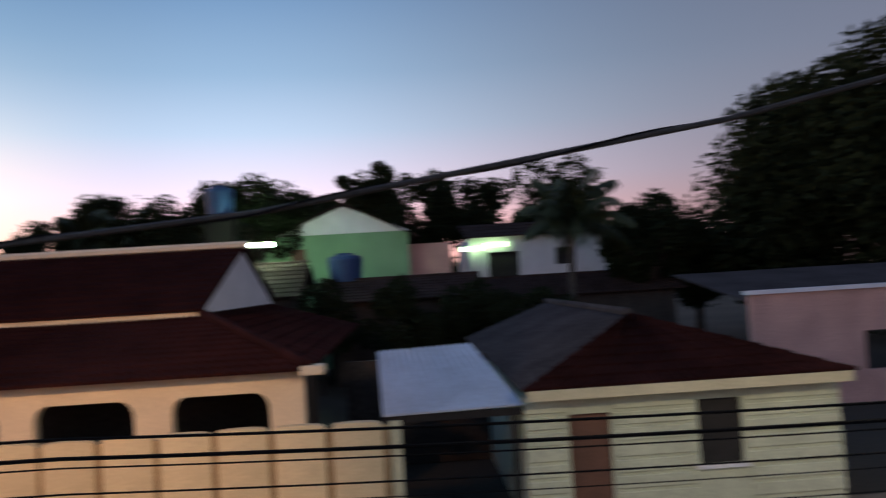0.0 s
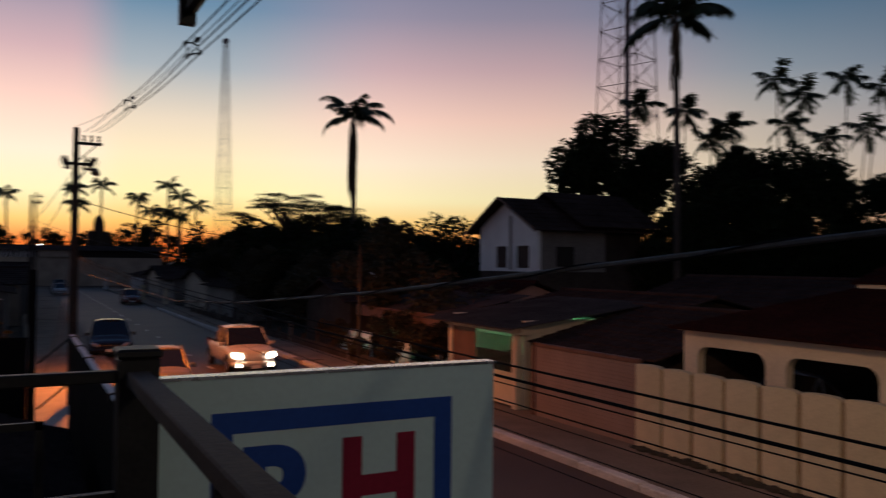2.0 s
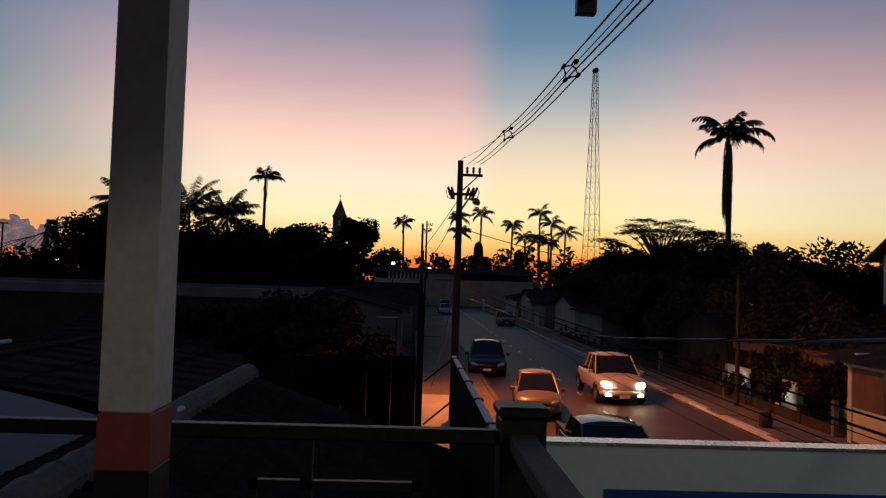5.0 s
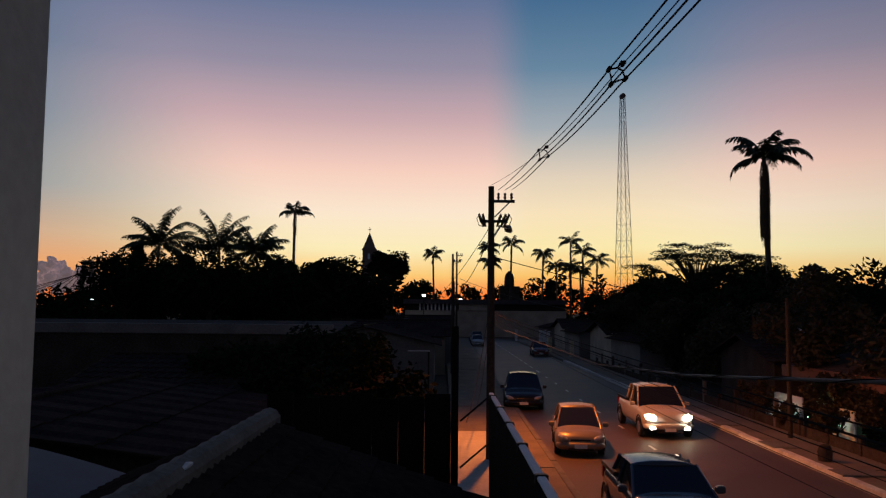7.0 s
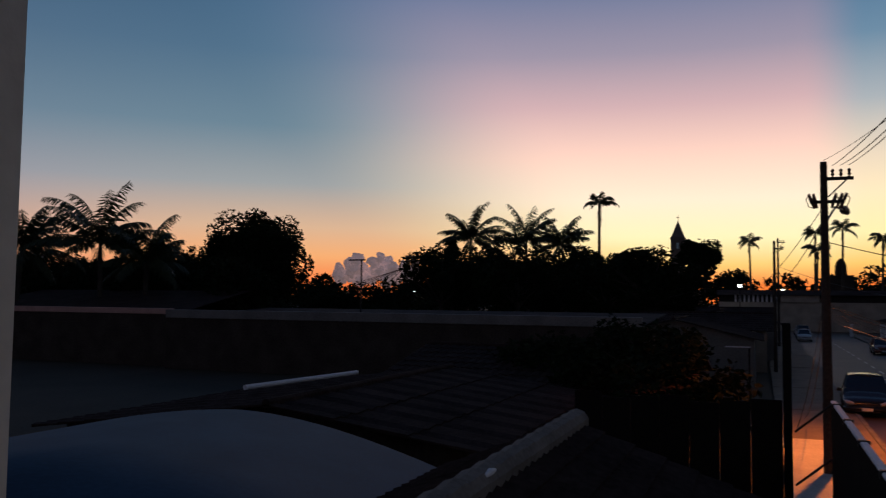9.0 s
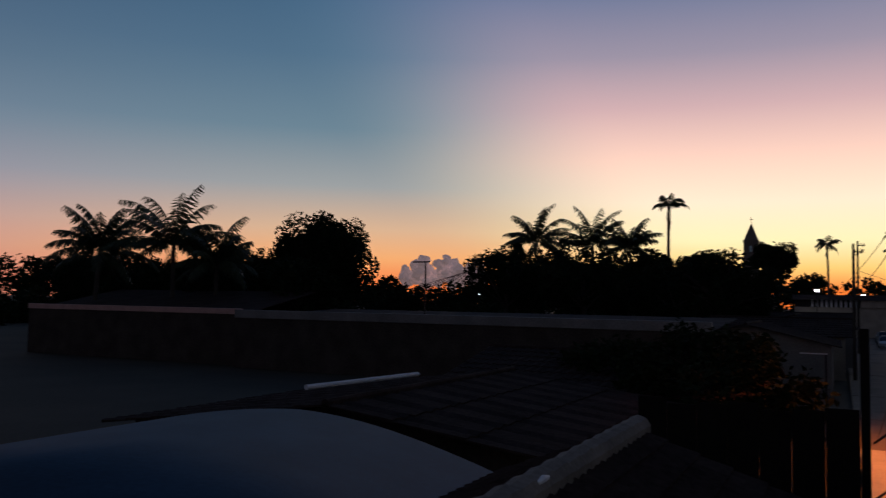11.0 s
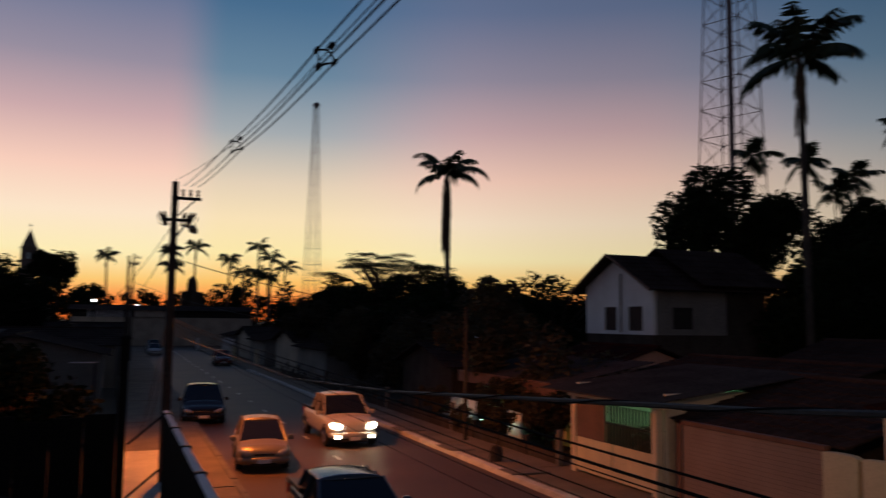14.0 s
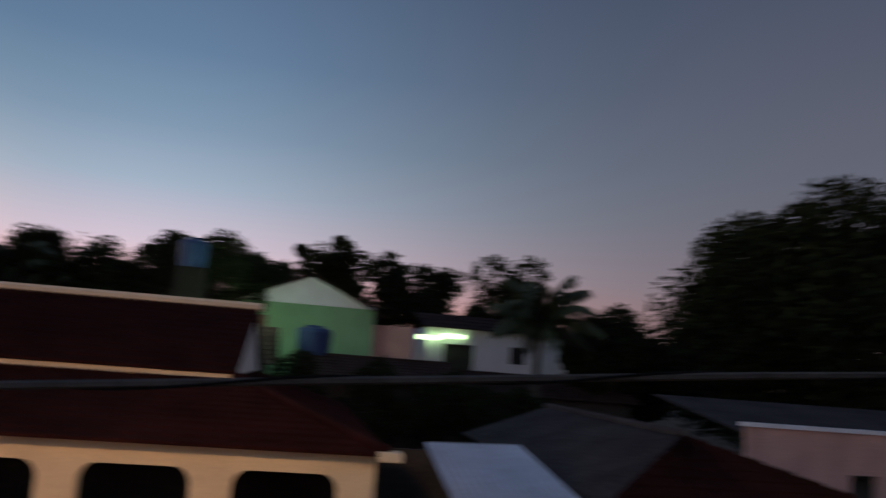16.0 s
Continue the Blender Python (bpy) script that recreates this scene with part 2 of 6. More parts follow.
# ---- building blocks ----
class Shape:
    """Vertices and faces of one mesh, gathered piece by piece."""

    def __init__(self):
        self.v, self.f = [], []

    def add(self, verts, faces, m=None):
        k = len(self.v)
        self.v += [tuple(m @ Vector(p)) if m else tuple(p) for p in verts]
        self.f += [tuple(i + k for i in q) for q in faces]
        return self

    def box(self, x0, y0, z0, x1, y1, z1, m=None, bevel=0.0):
        if bevel:
            b = bevel
            v = []
            for z, s in ((z0, b), (z0 + b, 0), (z1 - b, 0), (z1, b)):
                v += [(x0 + s, y0 + s, z), (x1 - s, y0 + s, z), (x1 - s, y1 - s, z), (x0 + s, y1 - s, z)]
            f = [(3, 2, 1, 0), (12, 13, 14, 15)]
            for r in range(3):
                f += [(r * 4 + i, r * 4 + (i + 1) % 4, r * 4 + 4 + (i + 1) % 4, r * 4 + 4 + i) for i in range(4)]
            return self.add(v, f, m)
        v = [(x, y, z) for z in (z0, z1) for x, y in ((x0, y0), (x1, y0), (x1, y1), (x0, y1))]
        return self.add(v, [(3, 2, 1, 0), (4, 5, 6, 7), (0, 1, 5, 4), (1, 2, 6, 5), (2, 3, 7, 6), (3, 0, 4, 7)], m)

    def tube(self, pts, radii, n=8, caps=True):
        pts = [Vector(p) for p in pts]
        if isinstance(radii, (int, float)):
            radii = [radii] * len(pts)
        v, f = [], []
        for i, p in enumerate(pts):
            d = (pts[min(i + 1, len(pts) - 1)] - pts[max(i - 1, 0)]).normalized()
            u = d.cross(Vector((0, 0, 1)) if abs(d.z) < 0.9 else Vector((0, 1, 0))).normalized()
            w = d.cross(u)
            for j in range(n):
                a = 2 * math.pi * (j + 0.5) / n
                v.append(p + (u * math.cos(a) + w * math.sin(a)) * radii[i])
        for i in range(len(pts) - 1):
            f += [(i * n + j, i * n + (j + 1) % n, (i + 1) * n + (j + 1) % n, (i + 1) * n + j) for j in range(n)]
        if caps:
            f += [tuple(reversed(range(n))), tuple(range((len(pts) - 1) * n, len(pts) * n))]
        return self.add(v, f)

    def prism(self, outline, axis, a, b):
        """A flat outline of (u, v) pairs, pulled from a to b along axis x, y or z."""
        n = len(outline)
        put = {"x": lambda u, w, s: (s, u, w), "y": lambda u, w, s: (u, s, w), "z": lambda u, w, s: (u, w, s)}[axis]
        v = [put(u, w, a) for u, w in outline] + [put(u, w, b) for u, w in outline]
        f = [tuple(reversed(range(n))), tuple(range(n, 2 * n))] + [(i, (i + 1) % n, n + (i + 1) % n, n + i) for i in range(n)]
        return self.add(v, f)

    def sheet(self, p00, p10, p11, p01, nu, nv, wave=0.0, waves=0, step=0.0, thick=0.03):
        """A roof sheet between four corners: u along the eave, v up the slope, with waves across u and a step at each course."""
        p00, p10, p11, p01 = (Vector(p) for p in (p00, p10, p11, p01))
        nrm = (p10 - p00).cross(p01 - p00).normalized()
        if nrm.z < 0:
            nrm = -nrm
        v, f = [], []
        for j in range(nv + 1):
            for edge in ((0, 1) if step and 0 < j < nv else (0,)):
                t = j / nv
                for i in range(nu + 1):
                    s = i / nu
                    p = (p00 * (1 - s) + p10 * s) * (1 - t) + (p01 * (1 - s) + p11 * s) * t
                    h = wave * math.sin(s * waves * 2 * math.pi) if waves else 0
                    if step:
                        h += step * (0 if edge == 0 and j else 1)
                    v.append(p + nrm * h)
        rows = len(v) // (nu + 1)
        f = [(r * (nu + 1) + i, r * (nu + 1) + i + 1, (r + 1) * (nu + 1) + i + 1, (r + 1) * (nu + 1) + i) for r in range(rows - 1) for i in range(nu)]
        k = len(v)
        under = [p - nrm * thick for p in (p00, p10, p11, p01)]
        v += under
        f.append((k, k + 3, k + 2, k + 1))
        e0, e1 = 0, nu
        t0, t1 = (rows - 1) * (nu + 1), rows * (nu + 1) - 1
        f += [tuple([k, k + 1] + list(range(e1, e0 - 1, -1))), tuple([k + 2, k + 3] + list(range(t0, t1 + 1)))]
        f += [tuple([k + 1, k + 2] + [r * (nu + 1) + nu for r in range(rows - 1, -1, -1)]), tuple([k + 3, k] + [r * (nu + 1) for r in range(rows)])]
        return self.add(v, f)


def mesh_of(name, shape, mat, smooth=False):
    me = bpy.data.meshes.new(name)
    me.from_pydata(shape.v, [], shape.f)
    me.materials.append(mat)
    if smooth:
        me.polygons.foreach_set("use_smooth", [True] * len(me.polygons))
    me.update()
    return me


def part(name, shape, mat, parent=None, label="", smooth=False, at=None):
    ob = new(name, mesh_of(name, shape, mat, smooth))
    if parent:
        ob.parent = parent
    if at:
        ob.location = at
    if label:
        tagged(ob, label=label)
    return ob


def thing(name, label, category, at=(0, 0, 0), group="", turn=0):
    ob = new(name)
    ob.empty_display_size = 0.2
    ob.matrix_basis = pose(*at, 0, 0, turn)
    return tagged(ob, label, category, group)


def setting(name, shape, mat, label="", category="", smooth=False):
    return tagged(part(name, shape, mat, None, "", smooth), label, category, kind="structure")


# ---- ground, road, kerbs ----
setting("ground", Shape().box(-2600, -400, -0.6, 2600, 4000, -0.02), DIRT, "dark earth and rough grass reaching the horizon", "ground")
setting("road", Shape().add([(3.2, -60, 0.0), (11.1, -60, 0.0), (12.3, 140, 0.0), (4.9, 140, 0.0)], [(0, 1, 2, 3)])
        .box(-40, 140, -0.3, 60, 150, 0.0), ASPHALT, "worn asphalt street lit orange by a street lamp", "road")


def kerb_x(y, right):
    return (11.12 + (y + 60) * 0.0062) if right else (3.22 + (y + 60) * 0.0085 - 0.15)


for right, nm in ((False, "pavement_near"), (True, "pavement_far")):
    s = Shape()
    n = 40
    for i in range(n):
        a, b = -60 + i * 5, -60 + i * 5 + 5
        xa, xb = kerb_x(a, right), kerb_x(b, right)
        off = 0.22 if right else -0.0
        if right:
            v = [(xa + off, a, 0), (14.3, a, 0), (14.3, b, 0), (xb + off, b, 0)]
        else:
            v = [(0.9, a, 0), (xa, a, 0), (xb, b, 0), (0.9, b, 0)]
        s.add([(p[0], p[1], -0.1) for p in v] + [(p[0], p[1], 0.14 + 0.012 * math.sin(i * 2.3)) for p in v],
              [(4, 5, 6, 7), (0, 1, 5, 4), (1, 2, 6, 5), (2, 3, 7, 6), (3, 0, 4, 7)])
    setting(nm, s, PAVING, "worn concrete pavement beside the street", "pavement")
rng = random.Random(3)
kerb = new("kerb")
tagged(kerb, "whitewashed concrete kerb along the street", "kerb", kind="structure")
kdull = mesh_of("kerb_stone", Shape().box(0, 0.01, -0.1, 0.2, 1.98, 0.17, bevel=0.02), CONCRETE)
kmesh = mesh_of("kerb_stone", Shape().box(-0.06, 0.01, -0.1, 0.2, 1.98, 0.17, bevel=0.025), KERB)
for right in (True, False):
    for i in range(70 if right else 45):
        y = -20 + i * 2.0
        st = new("kerb_stone", kmesh if right and y < 77 else kdull)
        st.parent = kerb
        st.matrix_basis = pose(kerb_x(y, right) + (0 if right else -0.02), y, rng.uniform(-0.015, 0.01), 0, 0, -0.4)
s = Shape()
for i in range(22):
    y = 24 + i * 5
    xc = 0.5 * (kerb_x(y, True) + kerb_x(y, False))
    s.box(xc - 0.05, y, 0.001, xc + 0.05, y + (0.9 if i < 8 else 2.2), 0.006)
setting("road_marking", s, ROADPAINT, "faded dashed centre line on the asphalt", "road marking")


# ---- own balcony ----
setting("balcony_floor", Shape().box(-6.0, -7.0, 2.75, 1.05, 3.3, 3.0), CONCRETE, "bare concrete balcony floor", "floor")
setting("building_wall", Shape().box(-6.2, -7.2, -0.1, 1.05, 3.28, 2.74), DARKWALL, "lower storey wall under the balcony", "wall")
setting("back_wall", Shape().box(-6.2, -7.2, 3.0, -6.0, 3.3, 6.0), WHITE, "white plaster wall closing the balcony", "wall")


def railing():
    r = thing("balcony_railing", "dark painted iron balcony railing with flat top rail", "railing", (0, 0, 3.0))
    part("top_rail", Shape().box(-5.9, 3.16, 1.0, 0.9, 3.22, 1.05, bevel=0.006), IRON, r)
    part("middle_rail", Shape().box(-5.9, 3.17, 0.52, 0.9, 3.21, 0.55), IRON, r)
    part("bottom_rail", Shape().box(-5.9, 3.17, 0.14, 0.9, 3.21, 0.17), IRON, r)
    part("corner_post", Shape().box(0.87, 3.12, 0, 1.03, 3.28, 1.1, bevel=0.008).box(0.86, 3.11, 1.1, 1.04, 3.29, 1.14, bevel=0.01), IRON, r)
    part("side_top_rail", Shape().box(0.9, -6.9, 0.99, 0.99, 3.12, 1.05, bevel=0.006), WOODRAIL, r)
    part("side_bottom_rail", Shape().box(0.93, -6.9, 0.14, 0.97, 3.12, 0.17), IRON, r)
    post = mesh_of("post", Shape().box(-0.02, -0.02, 0, 0.02, 0.02, 1.0), IRON)
    for x in (-4.9, -3.9, -2.9, -1.9, -0.9, 0.2):
        p = new("post", post)
        p.parent, p.location = r, (x, 3.19, 0)
    for y in (1.6, 0.2, -1.2, -2.6, -4.0, -5.4):
        p = new("post", post)
        p.parent, p.location = r, (0.95, y, 0)
    panel = part("gate_frame", Shape().box(0.0, 3.17, 0.83, 0.6, 3.2, 0.86).box(0.0, 3.17, 0.2, 0.6, 3.2, 0.23).box(0.0, 3.17, 0.2, 0.03, 3.2, 0.86).box(0.57, 3.17, 0.2, 0.6, 3.2, 0.86), IRON, r)


railing()
pil = thing("balcony_pillar", "square off-white pillar with red band and black foot", "pillar", (-0.188, 2.543, 3.0))
part("shaft", Shape().box(-0.068, -0.087, 1.2, 0.068, 0.087, 3.6, bevel=0.006), PILLARPAINT, pil)
part("red_band", Shape().box(-0.07, -0.089, 1.05, 0.07, 0.089, 1.2, bevel=0.005), REDPAINT, pil, "red oxide painted band")
part("black_foot", Shape().box(-0.071, -0.09, 0, 0.071, 0.09, 1.05, bevel=0.005), BLACKPAINT, pil, "black painted foot")

sign = thing("projecting_sign", "white sign board with blue frame and red and blue letters", "sign", (1.1, 3.42, 2.9))
part("board", Shape().box(-0.05, -0.03, 0, 1.72, 0.06, 1.06, bevel=0.006), SIGNWHITE, sign)
part("edge_trim", Shape().box(-0.06, -0.035, 1.06, 1.73, 0.065, 1.075), CHROME, sign, "bare metal edge strip")
part("blue_frame", Shape().box(0.2, -0.036, 0.8, 1.458, -0.032, 0.9).box(1.356, -0.036, 0.1, 1.458, -0.032, 0.8).box(0.2, -0.036, 0.1, 1.356, -0.032, 0.2).box(0.2, -0.036, 0.2, 0.3, -0.032, 0.8), SIGNBLUE, sign, "blue printed frame line")


def letter(word, x, z, size, mat, squeeze=1.0):
    cu = bpy.data.curves.new("letters", "FONT")
    cu.body, cu.size, cu.extrude, cu.offset = word, size, 0.002, size * 0.035
    tmp = bpy.data.objects.new("letters", cu)
    me = bpy.data.meshes.new_from_object(tmp)
    bpy.data.objects.remove(tmp)
    me.materials.append(mat)
    ob = new("letter", me)
    ob.parent = sign
    ob.matrix_basis = pose(x, -0.034, z, 90, 0, 0) @ Matrix.Diagonal((squeeze, 1, 1, 1))
    return ob


letter("R", 0.32, 0.26, 0.66, SIGNBLUE, 1.0)
letter("H", 0.82, 0.26, 0.66, SIGNRED, 0.93)

roof = thing("balcony_awning", "corrugated awning sheet on a dark steel frame", "awning", (0, 0, 0))
part("lower_sheet", Shape().sheet((1.08, -7, 5.56), (1.04, 2.7, 5.52), (0.1, 2.7, 6.24), (0.1, -7, 6.24), 160, 1, 0.012, 50), ZINC, roof)
part("upper_sheet", Shape().sheet((0.12, -7, 6.24), (0.12, 2.7, 6.24), (-6.3, 2.7, 6.9), (-6.3, -7, 6.9), 160, 1, 0.012, 50), ZINC, roof)
part("end_rafter", Shape().tube([(1.06, 2.7, 5.47), (0.1, 2.7, 6.19), (-6.2, 2.7, 6.84)], 0.026, 6), IRON, roof)
part("gutter_bar", Shape().tube([(1.1, -7, 5.52), (1.06, 2.78, 5.46)], 0.026, 6), IRON, roof)
part("drip_end", Shape().box(1.02, 2.72, 5.4, 1.08, 2.76, 5.49), IRON, roof)


# ---- cream house across the street ----
def pleated_fence(y0, y1, count, label):
    """Upright concrete panels set like pleats: each stands proud at one edge and ends in a stained recessed joint."""
    f = tagged(new("garden_wall"), label, "garden wall", kind="structure")
    w = (y1 - y0) / count
    body = w * 0.87
    s, n, v = Shape(), 9, []
    for k in range(n):
        u = k / (n - 1)                      # 0 at the joint, 1 at the proud edge
        x = -0.035 - 0.075 * math.sin(math.pi * (0.12 + 0.62 * u))
        top = 1.99 + 0.035 * math.sin(math.pi * min(1.0, 0.1 + 0.75 * u)) - (0.035 if k == 0 else 0)
        y = w - body + body * u
        v += [(x, y, 0), (x, y, top), (0.1, y, top), (0.1, y, 0)]
    s.add(v, [(4 * k + j, 4 * k + (j + 1) % 4, 4 * k + 4 + (j + 1) % 4, 4 * k + 4 + j) for k in range(n - 1) for j in range(4)] + [(3, 2, 1, 0), (4 * n - 4, 4 * n - 3, 4 * n - 2, 4 * n - 1)])
    me = mesh_of("panel", s, CREAM)
    jm = mesh_of("joint", Shape().box(-0.03, 0, 0, 0.08, w - body, 1.93, bevel=0.008), STAIN)
    rng = random.Random(count)
    for k in range(count):
        p, j = new("panel", me), new("joint", jm)
        p.parent = j.parent = f
        p.matrix_basis = pose(13.8, y0 + k * w, 0.13 + rng.uniform(-0.015, 0.015), rng.uniform(-0.3, 0.3), 0, rng.uniform(-0.5, 0.5))
        j.location = (13.8, y0 + k * w, 0.13)
    part("footing", Shape().box(13.76, y0, 0.0, 14.05, y1, 0.16), CONCRETE, f)
    soil = Shape()
    for k in range(count * 5):
        y = y0 + (k + rng.random()) * (y1 - y0) / (count * 5)
        r = rng.uniform(0.07, 0.2)
        soil.tube([(13.62 + rng.uniform(-0.05, 0.05), y, 0.12), (13.62, y, 0.15 + r * 0.35), (13.64, y, 0.15 + r * 0.5)], [r * 1.3, r, r * 0.3], 7)
    part("soil_heap", soil, DIRT, f, "dark earth and weeds along the wall foot")


pleated_fence(8.14, 14.62, 7, "cream concrete garden wall of scalloped upright panels")
pleated_fence(-0.55, 7.15, 8, "cream concrete garden wall of scalloped upright panels")
g = thing("garden_door", "brown sheet metal garden door in the cream wall", "door", (13.86, 7.16, 0.14))
part("leaf", Shape().box(0, 0, 0, 0.05, 0.97, 2.02, bevel=0.006), BROWNDOOR, g)
part("handle", Shape().box(-0.05, 0.84, 0.95, 0.0, 0.88, 1.1), CHROME, g, "bright metal handle")
part("letter_plate", Shape().box(-0.012, 1.05, 1.15, 0.0, 1.15, 1.28), IRON, g)
setting("fence_return", Shape().box(13.85, -0.75, 0, 14.6, -0.56, 2.1), GREENWASH, "pale green return of the garden wall", "wall")
gd = thing("garage_door", "rosy brown corrugated metal garage door between posts", "garage door", (13.85, 14.65, 0.14))
s = Shape()
for k in range(20):
    s.box(0, 0.1, k * 0.1, 0.03, 4.5, k * 0.1 + 0.097, bevel=0.004)
part("slats", s, GARAGE, gd)
part("post", Shape().box(-0.04, 4.42, 0, 0.16, 4.6, 2.1, bevel=0.01), BROWNDOOR, gd)
part("head_rail", Shape().box(-0.04, 0, 1.99, 0.1, 4.6, 2.1, bevel=0.01), BROWNDOOR, gd)

house = thing("cream_house", "cream house with arched porch and dark clay tile roof", "house", (0, 0, 0))


def porch_front():
    """The porch wall with its round-cornered openings."""
    spans = [(1.57, 3.3), (3.96, 5.71), (6.32, 8.43), (8.95, 10.98), (11.5, 13.42)]
    s = Shape()
    s.box(14.5, 0.95, 2.66, 14.72, 13.85, 3.0)
    s.box(14.5, 0.95, 0.1, 14.72, 13.85, 1.1)
    edges = [0.95] + [e for sp in spans for e in sp] + [13.85]
    for a, b in zip(edges[0::2], edges[1::2]):
        s.box(14.5, a, 1.1, 14.72, b, 2.66)
    for a, b in spans:
        r = 0.28
        for c, d in ((a, 1), (b, -1)):
            pts = [(c, 2.66), (c, 2.66 - r)] + [(c + d * (r - r * math.cos(t)), 2.66 - r + r * math.sin(t)) for t in [math.pi / 2 * q / 6 for q in range(1, 7)]]
            s.prism(pts if d > 0 else pts[::-1], "x", 14.5, 14.72)
    return s


part("porch_wall", porch_front(), CREAM2, house)
part("porch_cornice", Shape().box(14.38, 0.85, 3.0, 14.8, 13.95, 3.08), CREAM2, house)
# the porch's inner shade is put into these walls' dark colour
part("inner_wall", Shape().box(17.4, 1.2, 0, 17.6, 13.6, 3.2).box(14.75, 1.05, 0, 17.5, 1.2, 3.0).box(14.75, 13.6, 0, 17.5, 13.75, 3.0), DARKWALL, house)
part("porch_floor", Shape().box(14.0, 1.0, 0, 17.6, 13.7, 0.25), CONCRETE, house)
part("porch_door", Shape().box(17.3, 9.3, 0.25, 17.42, 10.2, 2.35, bevel=0.01), BROWNDOOR, house)
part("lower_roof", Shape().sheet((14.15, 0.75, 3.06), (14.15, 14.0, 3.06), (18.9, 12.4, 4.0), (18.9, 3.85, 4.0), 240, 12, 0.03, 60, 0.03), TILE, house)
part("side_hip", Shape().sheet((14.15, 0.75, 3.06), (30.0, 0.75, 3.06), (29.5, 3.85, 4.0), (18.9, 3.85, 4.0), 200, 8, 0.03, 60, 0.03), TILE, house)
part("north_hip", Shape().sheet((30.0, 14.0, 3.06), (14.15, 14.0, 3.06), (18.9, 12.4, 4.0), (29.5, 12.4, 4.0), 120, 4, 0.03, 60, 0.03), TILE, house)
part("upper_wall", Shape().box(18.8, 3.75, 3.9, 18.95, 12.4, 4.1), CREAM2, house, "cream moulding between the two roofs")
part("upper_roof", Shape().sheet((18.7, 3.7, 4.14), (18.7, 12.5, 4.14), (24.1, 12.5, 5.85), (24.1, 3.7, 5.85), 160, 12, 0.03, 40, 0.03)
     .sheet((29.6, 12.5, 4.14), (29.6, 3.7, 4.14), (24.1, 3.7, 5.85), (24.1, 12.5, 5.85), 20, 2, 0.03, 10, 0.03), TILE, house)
part("ridge_cap", Shape().tube([(24.1, 3.6, 5.9), (24.1, 12.6, 5.9)], 0.13, 8), CREAM2, house, "pale mortared ridge cap")
for ya, yb in ((3.82, 3.95), (12.25, 12.38)):
    part("gable", Shape().prism([(19.0, 4.05), (29.4, 4.05), (24.1, 5.8)], "y", ya, yb), WHITE, house, "white painted gable")
part("hip_cap", Shape().tube([(14.2, 0.8, 3.12), (18.9, 3.8, 4.08)], 0.1, 8), TILE, house)
part("corner_block", Shape().box(14.1, 0.55, 2.95, 14.5, 0.95, 3.12, bevel=0.02), CREAM2, house)

# ---- carport and pale green house ----
cp = thing("carport", "carport with pale corrugated zinc roof on posts", "carport", (0, 0, 0))
part("roof_sheet", Shape().sheet((13.9, -2.9, 2.24), (13.9, -0.45, 2.2), (17.2, -0.3, 3.05), (17.2, -2.3, 3.1), 96, 1, 0.025, 16), ZINC, cp)
part("beam", Shape().box(13.95, -2.9, 2.05, 14.05, -0.45, 2.17), IRON, cp)
for y in (-0.6, -2.75):
    part("post", Shape().box(14.0, y - 0.05, 0, 14.1, y + 0.05, 2.1), IRON, cp)
part("back_wall", Shape().box(20.0, -2.9, 0, 20.2, 0.6, 2.6), DARKWALL, cp)

gh = thing("pale_green_house", "low pale green house with grey roof and dark door", "house", (0, 0, 0))


def wall_with_holes(x0, x1, ya, yb, z0, z1, holes):
    """A wall along y with rectangular openings (y0, y1, z0, z1), as one closed skin."""
    ys = sorted({ya, yb} | {h[0] for h in holes} | {h[1] for h in holes})
    zs = sorted({z0, z1} | {h[2] for h in holes} | {h[3] for h in holes})
    ny, nz = len(ys), len(zs)

    def solid(i, j):
        if not (0 <= i < ny - 1 and 0 <= j < nz - 1):
            return False
        y, z = (ys[i] + ys[i + 1]) / 2, (zs[j] + zs[j + 1]) / 2
        return not any(h[0] < y < h[1] and h[2] < z < h[3] for h in holes)

    at = lambda k, i, j: (k * ny + i) * nz + j
    v = [(x, y, z) for x in (x0, x1) for y in ys for z in zs]
    f = []
    for i in range(ny - 1):
        for j in range(nz - 1):
            if not solid(i, j):
                continue
            f += [(at(0, i, j), at(0, i, j + 1), at(0, i + 1, j + 1), at(0, i + 1, j)), (at(1, i, j), at(1, i + 1, j), at(1, i + 1, j + 1), at(1, i, j + 1))]
            for (di, dj), (p, q) in (((-1, 0), ((i, j), (i, j + 1))), ((1, 0), ((i + 1, j + 1), (i + 1, j))), ((0, -1), ((i + 1, j), (i, j))), ((0, 1), ((i, j + 1), (i + 1, j + 1)))):
                if not solid(i + di, j + dj):
                    f.append((at(0, *p), at(1, *p), at(1, *q), at(0, *q)))
    return Shape().add(v, f)


part("front_wall", wall_with_holes(14.0, 14.2, -8.6, -2.92, 0, 2.32, [(-6.81, -6.01, 0.95, 2.1), (-4.44, -3.7, 0.15, 1.98)]), GREENWASH, gh)
for ya, yb in ((-3.1, -2.92), (-8.6, -8.42)):
    part("side_wall", Shape().box(14.2, ya, 0, 24, yb, 2.32), GREENWASH, gh)
for k in range(7):
    z = 0.35 + k * 0.28
    for a, b in ((-8.6, -6.9), (-5.92, -4.52), (-3.62, -2.92)):
        part("clapboard", Shape().box(13.965, a, z, 14.0, b, z + 0.22, bevel=0.012), GREENWASH, gh)
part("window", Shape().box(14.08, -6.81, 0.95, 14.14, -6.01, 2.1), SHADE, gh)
part("window_sill", Shape().box(13.93, -6.9, 0.88, 14.05, -5.93, 0.95), WHITE, gh)
